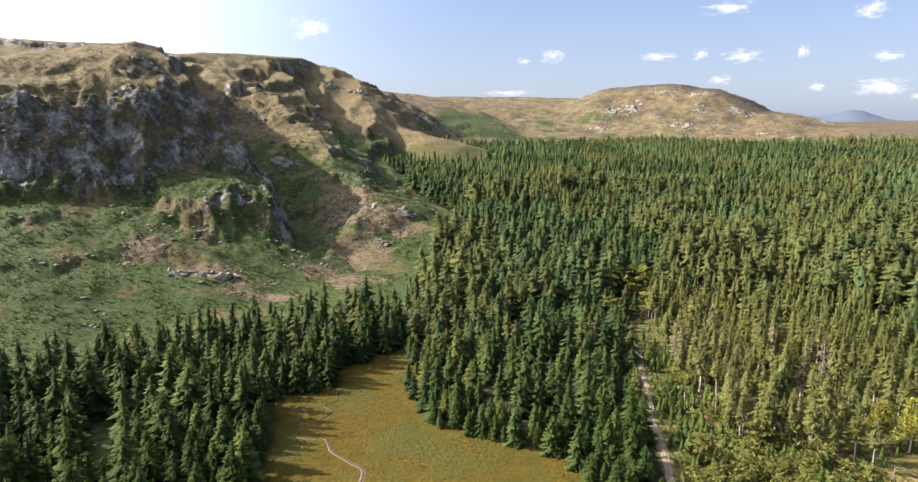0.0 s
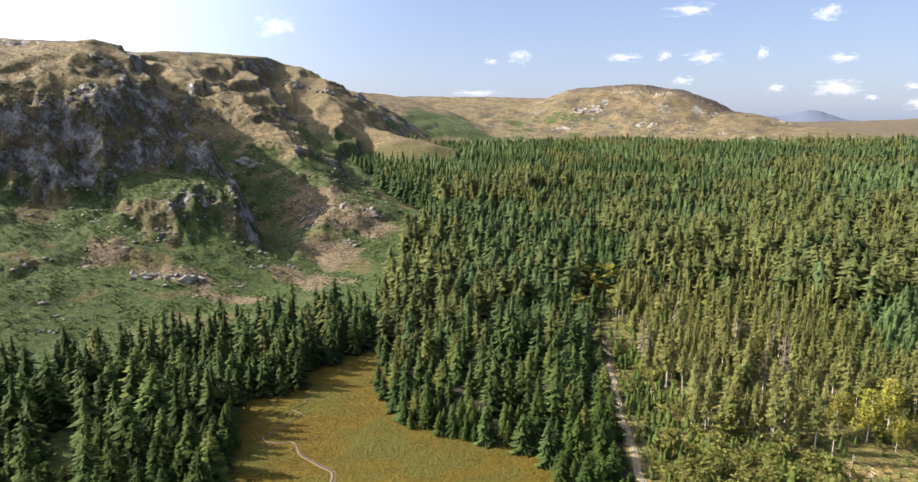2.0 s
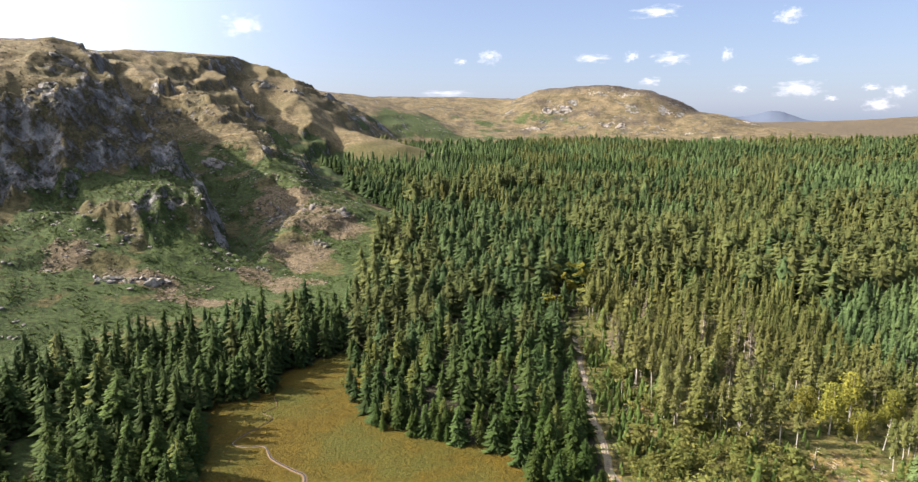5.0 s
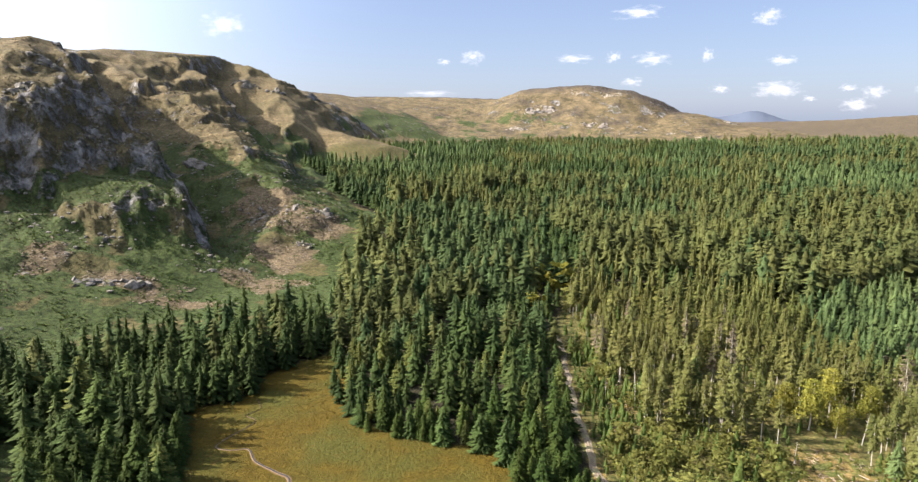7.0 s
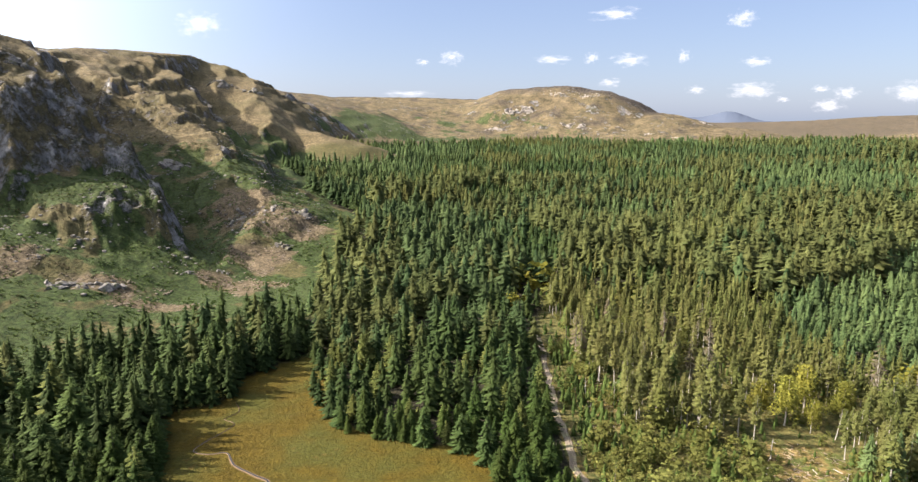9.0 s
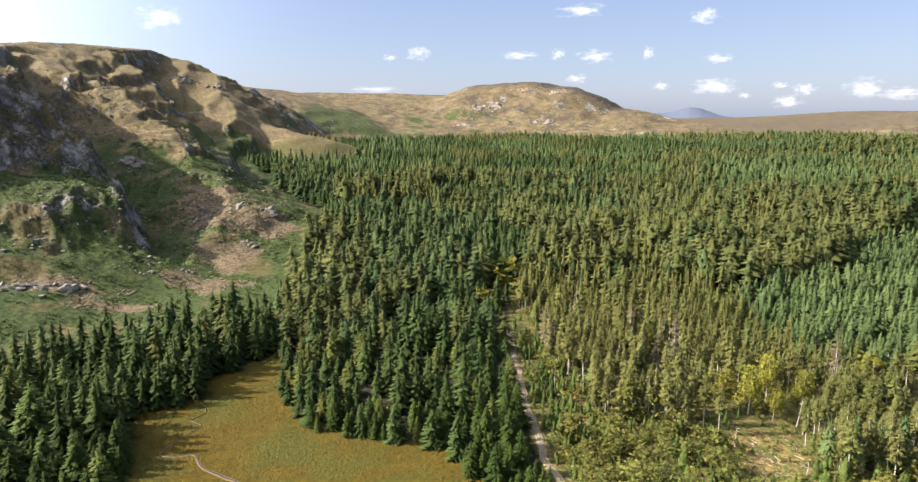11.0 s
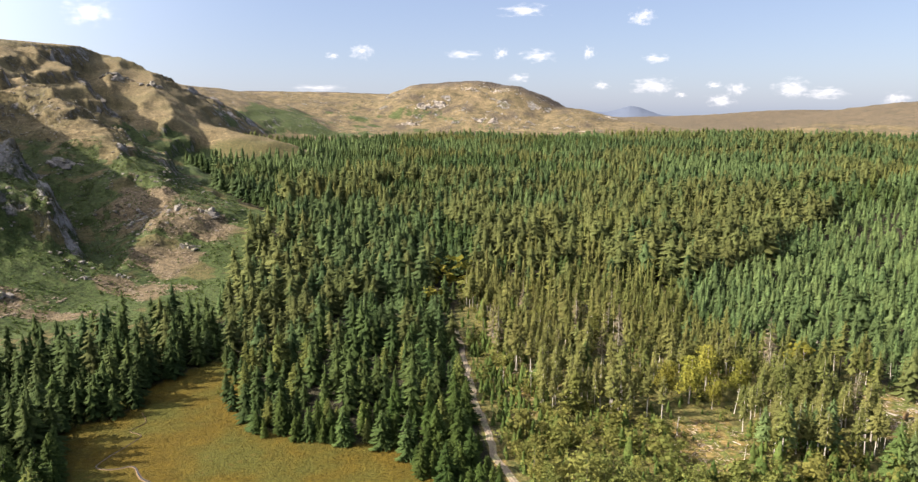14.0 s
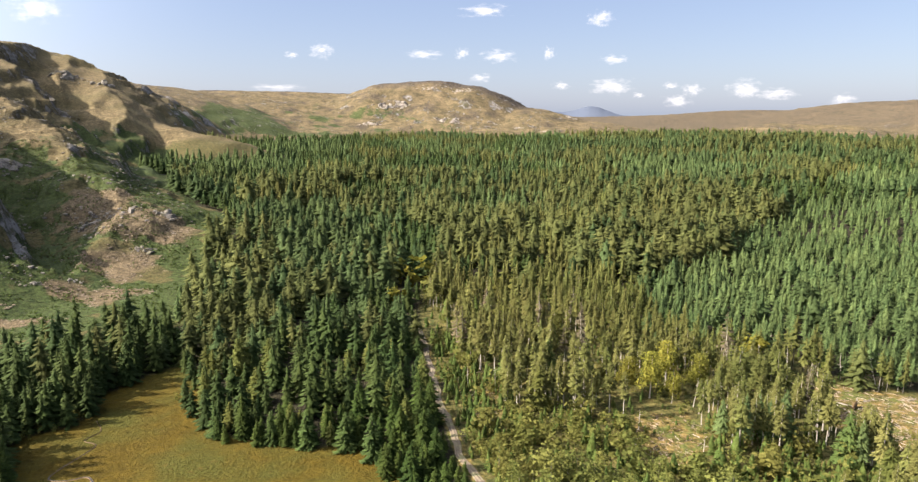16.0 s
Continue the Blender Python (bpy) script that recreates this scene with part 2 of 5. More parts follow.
    crag = n.math("ADD", n.math("MULTIPLY", ribs, 5.0), n.math("MULTIPLY", n.cells(0.16, streak.outputs["Vector"]), 3.0))
    lumps = n.math("ADD", lumps, n.math("MULTIPLY", bare, crag))
    n.bump(lumps, 0.8, 1.0)
    return n.done(colour, 0.92, 0.1)


GROUND = ground_material()


def stone_material(name, dark, light):
    n = Nodes(name)
    c = n.mix(n.ramp(n.noise(0.9, 6.0, 0.7), 0.35, 0.65), dark, light)
    c = n.mix(n.ramp(n.noise(0.3, 4.0), 0.52, 0.70), c, (0.13, 0.12, 0.05))
    n.bump(n.noise(1.5, 6.0, 0.7), 0.8, 0.5)
    return n.done(c, 0.9, 0.2)


ROCK = stone_material("grey rock", (0.095, 0.084, 0.068), (0.225, 0.198, 0.160))
PALE_ROCK = stone_material("pale rock", (0.16, 0.135, 0.105), (0.33, 0.285, 0.23))

# ---- the lie of the land ----
MEADOW = [(-19, 219), (-16, 196), (-14, 174), (-10, 162), (-3, 157), (11, 148), (24, 143), (28, 132), (40, 90), (40, -60),
          (-120, -60), (-60, 60), (-44, 120), (-46, 142), (-54, 174), (-52, 178), (-39, 184), (-35, 203)]
LEFT_WOOD = [(-44, 108), (-46, 142), (-54, 174), (-52, 178), (-39, 184), (-35, 203), (-19, 222), (-24, 258), (-42, 262), (-64, 238),
             (-80, 230), (-104, 216), (-116, 196), (-142, 186), (-175, 165), (-160, 108)]
LEFT_GAP = [(-99, 166), (-92, 164), (-79, 142), (-77, 130), (-87, 130)]
BIG_WOOD = [(-19, 222), (-24, 290), (-9, 400), (-14, 500), (-68, 630), (-90, 780), (-40, 1080), (125, 1193), (340, 1203), (430, 1150),
            (503, 1100), (538, 1128), (707, 1091), (834, 997), (940, 898), (977, 697), (1020, 500), (900, 250), (400, 60), (90, 60),
            (36, 100), (28, 132), (24, 144), (11, 149), (-3, 158), (-10, 163), (-14, 174), (-16, 196)]
LOG_CLEARING = [(158, 142), (172, 133), (186, 116), (215, 90), (205, 60), (150, 60), (143, 90), (145, 117)]
SMALL_CLEARING = [(100, 138), (114, 134), (112, 122), (102, 113), (91, 113), (89, 123)]
YOUNG_PATCH = [(90, 100), (100, 109), (112, 105), (128, 101), (140, 94), (132, 78), (98, 84)]
TRACK_CLEARING = [(57, 150), (68, 152), (74, 172), (70, 190), (61, 186)]
PLANTATION = [(150, 172), (150, 200), (176, 250), (250, 280), (330, 330), (420, 372), (520, 370), (700, 300), (400, 60), (215, 85),
              (186, 120), (172, 143), (178, 158)]
LARCHES = [(-14, 190), (5, 200), (22, 262), (24, 330), (20, 390), (-14, 440), (-22, 300)]
YELLOW_GROVE = [(98, 128), (112, 132), (132, 144), (130, 156), (112, 158), (98, 150)]
SCRUB = [(50, 90), (52, 128), (60, 150), (76, 150), (100, 132), (124, 122), (132, 100), (120, 80)]
TRACK_SIDE = [(49, 104), (49.5, 128), (52.5, 150), (55.5, 168), (60, 194), (63, 212), (76, 212), (72, 192), (76, 168), (70, 146), (62, 132)]
TRACK = [(47, 60), (48, 121), (48.4, 134), (51, 151), (53.6, 170), (58.4, 192), (63, 217), (66, 234)]

# Crests: x, y, height, reach of the flank
CRAG = [(-600, 400, 108, 330), (-316, 442, 120, 295), (-268, 450, 127, 285), (-224, 469, 134, 255), (-208, 484, 129, 180)]
CRAG_FACE = ([0, 0.10, 0.21, 0.31, 0.37, 0.43, 0.48, 0.56, 0.755, 0.906, 1.0], [1, 0.93, 0.83, 0.72, 0.56, 0.41, 0.30, 0.235, 0.12, 0.04, 0])
# The rim of the crag's shaded side, and the gully under it: x, y, height
RIM = [(-210, 484, 129, 190), (-234, 545, 132, 230), (-268, 625, 135, 260), (-345, 760, 146, 280), (-410, 790, 150, 250)]
GULLY = [(-285, 720, 126), (-245, 640, 106), (-204, 550, 63), (-168, 490, 38), (-132, 442, 21), (-98, 400, 10), (-82, 350, 5)]
HIGH_GULLY = [(-240, 1060, 128), (-192, 960, 84), (-152, 880, 60), (-112, 790, 42), (-82, 700, 28)]
TAN_SPUR = [(-190, 1085, 102, 130), (-150, 1039, 89, 125), (-108, 994, 77, 125), (-70, 957, 65, 120), (-35, 924, 56, 115), (-8, 898, 48, 110)]
UPLAND = [(-680, 420, 115, 330), (-480, 640, 140, 270), (-410, 790, 152, 250), (-361, 879, 165, 270), (-332, 996, 177, 310), (-268, 1170, 184, 265),
          (-252, 1215, 164, 245), (-213, 1333, 154, 235), (-195, 1437, 132, 220)]
SECOND_SPUR = [(-365, 875, 163, 230), (-270, 700, 132, 175), (-205, 600, 102, 150), (-150, 520, 68, 135), (-105, 460, 42, 115)]
UPLAND_FACE = ([0, 0.15, 0.30, 0.45, 0.62, 0.80, 0.92, 1.0], [1, 0.935, 0.83, 0.70, 0.52, 0.29, 0.11, 0])
SHOULDER = [(-200, 1400, 130, 180), (-223, 1382, 118, 190), (-175, 1389, 92, 160), (-97, 1326, 67, 140), (-8, 1200, 35, 100)]
BACK_FELL = [(-1500, 700, 230, 900), (-879, 1090, 219, 700), (-786, 1159, 218, 650), (-640, 1245, 217, 500), (-420, 1450, 185, 420), (-229, 1685, 150, 480)]
SADDLE = [(-229, 1685, 150, 480), (-193, 1790, 152, 540), (-141, 1945, 146, 640), (119, 1996, 147, 680), (367, 1900, 140, 540)]
KNOLL = [(364, 1814, 136, 400), (427, 1749, 163, 330), (547, 1694, 170, 330), (607, 1652, 157, 320), (716, 1564, 100, 320), (808, 1473, 66, 320), (863, 1347, 36, 260)]
MOOR = [(1500, 3700, 66, 1200), (1823, 3104, 68, 1200), (2177, 2611, 80, 1200), (2298, 2369, 101, 1000), (2398, 2267, 82, 800), (2454, 2054, 102, 800), (2394, 1809, 132, 850), (2473, 1515, 141, 1000)]
MOUND = [(971, 1143, 42, 160), (1105, 1087, 63, 190), (1178, 1008, 58, 190), (1172, 936, 44, 150)]
LOW_SPUR = [(-205, 402, 58, 100), (-165, 390, 53, 98), (-138, 382, 49, 90), (-118, 385, 43, 66)]
SIDE_SPUR = [(-118, 500, 52, 150), (-100, 470, 44, 135), (-66, 448, 31, 110), (-34, 422, 17, 85)]
ROUND_FACE = ([0, 0.15, 0.3, 0.45, 0.6, 0.75, 0.88, 1.0], [1, 0.95, 0.80, 0.58, 0.36, 0.17, 0.05, 0])


def flank(x, y, floor, crest, face, lee=0.0):
    """lee: how much shorter the flank is towards the east."""
    best = floor.copy()
    for (x0, y0, z0, w0), (x1, y1, z1, w1) in zip(crest, crest[1:]):
        dx, dy = x1 - x0, y1 - y0
        t = np.clip(((x - x0) * dx + (y - y0) * dy) / (dx * dx + dy * dy), 0, 1)
        ox, oy = x - x0 - t * dx, y - y0 - t * dy
        off = np.hypot(ox, oy)
        u = off / (w0 + t * (w1 - w0)) / (1 - lee * smooth(0.35, 0.95, ox / np.maximum(off, 1e-6)))
        rise = np.interp(u, *face)
        best = np.maximum(best, floor + (z0 + t * (z1 - z0) - floor) * rise)
    return best


def crest_distance(x, y, crest):
    d = np.full(np.shape(x), 1e9)
    for (x0, y0, *_), (x1, y1, *_) in zip(crest, crest[1:]):
        dx, dy = x1 - x0, y1 - y0
        t = np.clip(((x - x0) * dx + (y - y0) * dy) / (dx * dx + dy * dy), 0, 1)
        d = np.minimum(d, np.hypot(x - x0 - t * dx, y - y0 - t * dy))
    return d


def carve(x, y, z, line, west, east):
    """A gully cut into the land, with a steeper side towards the west."""
    cut = np.full(np.shape(x), 1e9)
    for (x0, y0, z0), (x1, y1, z1) in zip(line, line[1:]):
        dx, dy = x1 - x0, y1 - y0
        t = np.clip(((x - x0) * dx + (y - y0) * dy) / (dx * dx + dy * dy), 0, 1)
        ox, oy = x - x0 - t * dx, y - y0 - t * dy
        off = np.maximum(np.hypot(ox, oy) - 4, 0)
        side = smooth(-0.5, 0.5, (ox * dy - oy * dx) / np.hypot(dx, dy) / (off + 4))
        cut = np.minimum(cut, z0 + t * (z1 - z0) + off * (east + (west - east) * side))
    return np.minimum(z, cut)


def broad_height(x, y):
    """The land without its small relief."""
    r = np.hypot(x, y)
    wx, wy = x + 14 * fbm(x, y, 90, 3, 31), y + 14 * fbm(x, y, 90, 3, 37)
    floor = 34 * np.clip((r - 330) / 920, 0, 1) ** 1.25 + 0.004 * np.clip(r - 1250, 0, None)
    floor = floor * smooth(-400, 200, y)
    z = flank(wx, wy, floor, UPLAND, UPLAND_FACE)
    for crest, face in ((CRAG, CRAG_FACE), (RIM, ROUND_FACE), (SECOND_SPUR, UPLAND_FACE), (SHOULDER, ROUND_FACE), (BACK_FELL, UPLAND_FACE), (SADDLE, ROUND_FACE), (KNOLL, ROUND_FACE), (MOOR, ROUND_FACE),
                        (MOUND, ROUND_FACE), (LOW_SPUR, ROUND_FACE), (SIDE_SPUR, ROUND_FACE)):
        z = np.maximum(z, flank(wx, wy, floor, crest, face, 0.3 if crest is CRAG else 0.0))
    z = carve(wx, wy, z, GULLY, 2.3, 0.42)
    z = carve(wx, wy, z, HIGH_GULLY, 1.1, 0.36)
    z = np.maximum(z, flank(wx, wy, floor, TAN_SPUR, ROUND_FACE))
    return z, floor


def land(x, y):
    """Height, bareness of rock and height over the valley floor."""
    x, y = np.asarray(x, float), np.asarray(y, float)
    z, floor = broad_height(x, y)
    e = 5.0
    slope = np.hypot(broad_height(x + e, y)[0] - z, broad_height(x, y + e)[0] - z) / e
    r = np.hypot(x, y)
    up = smooth(0.5, 14, z - floor)
    near = 1 - 0.65 * smooth(650, 1200, r)
    rock = smooth(0.34, 1.05, slope + 0.6 * fbm(x, y, 50, 4, 5) - 0.12 * smooth(560, 760, r)) * up
    quiet = smooth(8, 52, np.minimum(np.minimum(crest_distance(x, y, CRAG), crest_distance(x, y, RIM)), crest_distance(x, y, UPLAND)))
    quiet = quiet * (0.15 + 0.85 * smooth(35, 85, crest_distance(x, y, TAN_SPUR)))
    # broken bands of crag across the slopes, with grassy ledges between
    level = (z - floor) / 19.0 + 1.1 * fbm(x, y, 130, 3, 15) + 0.5 * fbm(x, y, 30, 4, 17)
    t = level - np.floor(level)
    band = smooth(-0.34, 0.06, fbm(x, y, 120, 4, 19)) * up * smooth(8, 20, z - floor) * (0.45 + 0.55 * smooth(480, 700, r)) * (1 - 0.85 * smooth(1250, 1450, r))
    z = z + (9.0 + 8.0 * smooth(550, 720, r)) * quiet * band * (smooth(0.58, 0.9, t) - t)
    rock = np.maximum(rock, 0.9 * band * smooth(0.5, 0.62, t) * (1 - smooth(0.86, 0.97, t)))
    big = fbm(x, y, 46, 5, 11, True) - 0.35
    small = fbm(x, y, 15, 4, 21, True) - 0.35
    steep = smooth(0.32, 0.75, slope)
    calm = (0.3 + 0.7 * quiet) * (0.62 + 0.38 * np.maximum(steep, smooth(650, 900, r) * 0.55))
    z = z + up * calm * (big * (2.4 + 3.0 * rock + 1.5 * smooth(1200, 1500, r)) + small * (1.6 + 2.6 * rock) * near + 1.1 * near * fbm(x, y, 9, 2, 27))
    z = z + up * near * 0.8 * fbm(x, y, 22, 3, 29)
    # buttresses and clefts that run down the steep faces
    bend = 9 * fbm(x, y, 40, 3, 23)
    ribs = fbm(x + 0.25 * y + bend, 0.18 * y, 15, 4, 25, True) - 0.35
    wall = smooth(-215, -170, x + 0.35 * (y - 470)) * (y > 380)
    z = z + quiet * ribs * 7.0 * smooth(0.5, 0.95, slope) * up * near * (1 - 0.7 * wall)
    z = z + (1 - up) * 0.35 * fbm(x, y, 30, 4, 3) + up * 2.5 * fbm(x, y, 150, 3, 9)
    return z, rock, z - floor


def height(x, y):
    return float(land(np.array([x]), np.array([y]))[0][0])


def wood_mask(x, y):
    wob = 3.0 * fbm(x, y, 18, 3, 41)
    a = inside(LEFT_WOOD, x + wob, y + wob) & ~inside(LEFT_GAP, x + wob, y)
    far = 1 + np.clip(np.hypot(x, y) - 300, 0, None) * 0.004
    edge = 7.0 * fbm(x, y, 40, 3, 43) * smooth(230, 320, np.hypot(x, y))
    b = inside(BIG_WOOD, x + wob * far * 0.5 + edge, y + wob * far)
    for clear in (LOG_CLEARING, SMALL_CLEARING, TRACK_CLEARING):
        b &= ~inside(clear, x + wob * 0.7, y - wob * 0.7)
    return a, b


# green bracken in the head of the valley: x, y, half width, half depth
COMBE_BRACKEN = [(-62, 1140, 26, 40), (-78, 1365, 34, 45), (48, 1470, 62, 90), (84, 1410, 45, 70), (8, 1345, 30, 50), (-20, 1440, 24, 60), (215, 1580, 35, 50), (140, 1400, 70, 30)]


# stony brown ground with little bracken: x, y, half width, half depth
STONY = [(-75, 433, 26, 30), (-53, 408, 24, 28), (-34, 404, 16, 24), (-54, 360, 20, 22), (-54, 318, 16, 14), (-113, 299, 20, 10), (-150, 307, 10, 18), (-86, 286, 22, 7), (-71, 324, 10, 10)]


def track_distance(x, y):
    d = np.full(np.shape(x), 1e9)
    for (x0, y0), (x1, y1) in zip(TRACK, TRACK[1:]):
        dx, dy = x1 - x0, y1 - y0
        t = np.clip(((x - x0) * dx + (y - y0) * dy) / (dx * dx + dy * dy), 0, 1)
        d = np.minimum(d, np.hypot(x - x0 - t * dx, y - y0 - t * dy))
    return d


def build_ground():
    az = np.radians(np.concatenate([np.arange(-180, -46, 4.0), np.arange(-46, -38, 0.4), np.arange(-38, -4, 0.14), np.arange(-4, 66, 0.36), np.arange(66, 180, 4.0)]))
    ring = np.concatenate([[0.01, 8, 20, 40], np.arange(60, 240, 2.8), np.arange(240, 340, 2.4), np.arange(340, 620, 1.7), np.arange(620, 1300, 7.0), np.arange(1300, 2000, 9.0), np.arange(2000, 4950, 60.0)])
    a, r = np.meshgrid(az, ring)
    x, y = (np.sin(a) * r).ravel(), (np.cos(a) * r).ravel()
    z, rock, over = land(x, y)
    m, k = a.shape
    i, j = np.meshgrid(np.arange(m - 1), np.arange(k), indexing="ij")
    j2 = (j + 1) % k
    faces = np.stack([i * k + j, i * k + j2, (i + 1) * k + j2, (i + 1) * k + j], -1).reshape(-1, 4)[:, ::-1]
    wood_a, wood_b = wood_mask(x, y)
    dist = np.hypot(x, y)
    wood_b &= (over < 9) | (dist < 350) | (x > 250)
    meadow = inside(MEADOW, x, y) & ~wood_a & ~wood_b
    meadow |= inside(MEADOW, x - 4.5, y - 2.5) | inside(MEADOW, x + 2.5, y)
    clear = np.zeros(len(x), bool)
    for poly in (LOG_CLEARING, SMALL_CLEARING, TRACK_CLEARING):
        clear |= inside(poly, x, y)
    clear |= track_distance(x, y) < 1.6
    rag = 9 * fbm(x, y, 25, 3, 47)
    thinned = wood_b & ~clear & (x + np.minimum(rag, 0) > 1 + np.interp(y, [60, 121, 168, 219, 290, 420], [48, 48, 54, 62, 82, 140])) & (y + 4 * rag < 335 - 0.45 * x) & ~inside(PLANTATION, x + rag, y + rag)
    bracken = smooth(-0.46, 0.04, fbm(x, y, 30, 4, 51)) * (1 - smooth(35, 75, over)) * (dist < 900)
    bracken += 0.8 * smooth(-0.05, 0.3, fbm(x, y, 90, 4, 57)) * (dist > 1250) * (1 - smooth(30, 110, over)) * (1 - 0.6 * smooth(250, 600, x))
    stony = np.zeros(len(x))
    for a, b, wide, deep in STONY:
        stony = np.maximum(stony, np.exp(-((x - a) / wide) ** 2 - ((y - b) / deep) ** 2))
    stony = smooth(0.25, 0.75, stony + 0.5 * fbm(x, y, 16, 4, 53))
    bracken *= 1 - 0.75 * stony
    for a, b, wide, deep in COMBE_BRACKEN:
        bracken += 0.85 * np.exp(-((x - a) / wide) ** 2 - ((y - b) / deep) ** 2)
    cap = 1 - smooth(30, 95, crest_distance(x, y, SADDLE) + 12 * fbm(x, y, 60, 3, 63))
    cap = np.maximum(cap, 1 - smooth(35, 85, crest_distance(x, y, KNOLL[1:5]) + 30 * fbm(x, y, 60, 3, 65)))
    cap = np.maximum(cap, 0.55 * smooth(1900, 2300, dist))
    cap = np.maximum(cap, 0.75 * smooth(0.12, 0.34, fbm(x, y, 45, 4, 67)) * (dist > 1250))
    mound = np.exp(-((x - 1120) / 170) ** 2 - ((y - 1030) / 150) ** 2)
    bracken += 0.3 * mound * smooth(-0.2, 0.2, fbm(x, y, 60, 3, 59))
    straw = 1 - smooth(30, 85, crest_distance(x, y, TAN_SPUR) + 12 * fbm(x, y, 40, 3, 69))
    bracken *= 1 - straw
    tone = {"rock": (1 - 0.9 * straw) * np.clip(0.78 * rock + (dist > 1200) * (dist < 2200) * 0.55 * smooth(0.36, 0.66, fbm(x, y, 55, 4, 99, True)), 0, 1), "far": smooth(1100, 1400, dist), "bracken": bracken * ~meadow, "cap": cap, "stony": stony, "meadow": meadow, "wood": (wood_a | wood_b) & ~clear & ~thinned & ~meadow, "clearing": clear, "thinned": thinned,
            "low": (1 - smooth(18, 60, over)) * (dist < 900),
            "heath": np.clip(smooth(1900, 2600, dist) + (dist > 1300) * (1 - mound) * (0.35 + 0.65 * smooth(0.1, 0.4, fbm(x, y, 240, 4, 61))) + (dist > 1500) * smooth(140, 160, z), 0, 1)}
    me = mesh_of("ground", np.stack([x, y, z], -1), faces, [GROUND], tone=tone)
    me.polygons.foreach_set("use_smooth", np.ones(len(me.polygons), bool))
    tagged(new("ground", me), "upland valley ground with rough grass, bracken and bare crags", "terrain", kind="structure")


build_ground()


# ---- trees ----
def kites(base, tip, side, sag):
    """Flat drooping sprays: two triangles each, from arrays of points."""
    mid = base * 0.42 + tip * 0.58
    low = np.array([0, 0, 1.0]) * sag[:, None]
    v = np.stack([base, mid + side - low, tip, mid - side - low], 1).reshape(-1, 3)
    k = np.arange(len(base))[:, None] * 4
    return v, np.concatenate([k + [0, 1, 2], k + [0, 2, 3]], 0)


def conifer_crown(seed, whorls, per, twigs=0, start=0.08, top_heavy=0.8, ragged=0.2, droop=0.55, aspect=0.2, fill=1.0, wide=0.34, body=None):
    """Sprays of a conifer of height 1 and radius 1; aspect: its true radius over its height."""
    g = np.random.default_rng(seed)
    h = start + (1 - start) * (np.arange(whorls) + 0.3) / max(whorls, 1)
    h = np.repeat(h, per) + g.normal(0, 0.35 * (1 - start) / max(whorls, 1), whorls * per)
    h = np.clip(h, start, 0.985) if len(h) else h
    keep = g.random(len(h)) < fill
    h = h[keep]
    ang = g.random(len(h)) * 2 * np.pi
    span = np.clip((1 - h) / (1 - start), 0.02, 1) ** top_heavy * np.clip(0.55 + (h - start) / 0.12, 0.55, 1)
    span = span * (1 - ragged + 2 * ragged * g.random(len(h))) + 0.06

    def spray(ang, reach, root, h, width):
        d = np.stack([np.cos(ang), np.sin(ang), np.zeros_like(ang)], -1)
        s = np.stack([-np.sin(ang), np.cos(ang), np.zeros_like(ang)], -1)
        base = d * (root)[:, None] + np.array([0, 0, 1.0]) * (h + 0.10 * aspect * reach)[:, None]
        tip = d * reach[:, None] + np.array([0, 0, 1.0]) * (h - droop * aspect * reach)[:, None]
        return kites(base, tip, s * (width * reach)[:, None], 0.16 * aspect * reach)

    sets = [spray(ang, span, 0.02 * span, h, np.full(len(h), wide))]
    for k in range(twigs):
        along = g.uniform(0.25, 0.8, len(h))
        turn = g.choice([-1, 1], len(h)) * g.uniform(0.35, 0.95, len(h))
        length = span * (1 - 0.55 * along) * g.uniform(0.4, 0.62, len(h))
        d = np.stack([np.cos(ang), np.sin(ang), np.zeros_like(ang)], -1)
        e = np.stack([np.cos(ang + turn), np.sin(ang + turn), np.zeros_like(ang)], -1)
        q = np.stack([-np.sin(ang + turn), np.cos(ang + turn), np.zeros_like(ang)], -1)
        up = np.array([0, 0, 1.0])
        root = d * (span * along)[:, None] + up * (h + (0.10 - (0.10 + droop) * along) * aspect * span + g.normal(0.006, 0.006, len(h)))[:, None]
        tip = root + e * length[:, None] - up * (droop * 0.9 * aspect * length)[:, None]
        sets.append(kites(root, tip, q * (0.32 * length)[:, None], 0.2 * aspect * length))
    if body:
        levels, sides, width = body
        for k in range(levels):
            low = start + (1 - start) * k / levels
            reach = width * max((1 - low) / (1 - start), 0.05) ** top_heavy * (0.8 if k == 0 else 1.0)
            a = (np.arange(sides) + g.random()) * 2 * np.pi / sides
            q = reach * (1 + g.normal(0, 0.14, sides) + 0.12 * (np.arange(sides) % 2))
            rim = np.stack([np.cos(a) * q, np.sin(a) * q, low + g.normal(0, 0.18 / levels, sides) - 0.04], -1)
            top = min(1.0, low + 1.75 * (1 - start) / levels)
            tip = np.array([[g.normal(0, 0.02), g.normal(0, 0.02), top]])
            sets.append((np.concatenate([rim, tip]), np.stack([np.arange(sides), (np.arange(sides) + 1) % sides, np.full(sides, sides)], -1)))
    spire = np.array([[0.03, 0, 0.93], [-0.02, 0.03, 0.93], [-0.02, -0.03, 0.93], [0, 0, 1.0]])
    sets.append((spire, np.array([[0, 1, 3], [1, 2, 3], [2, 0, 3]])))
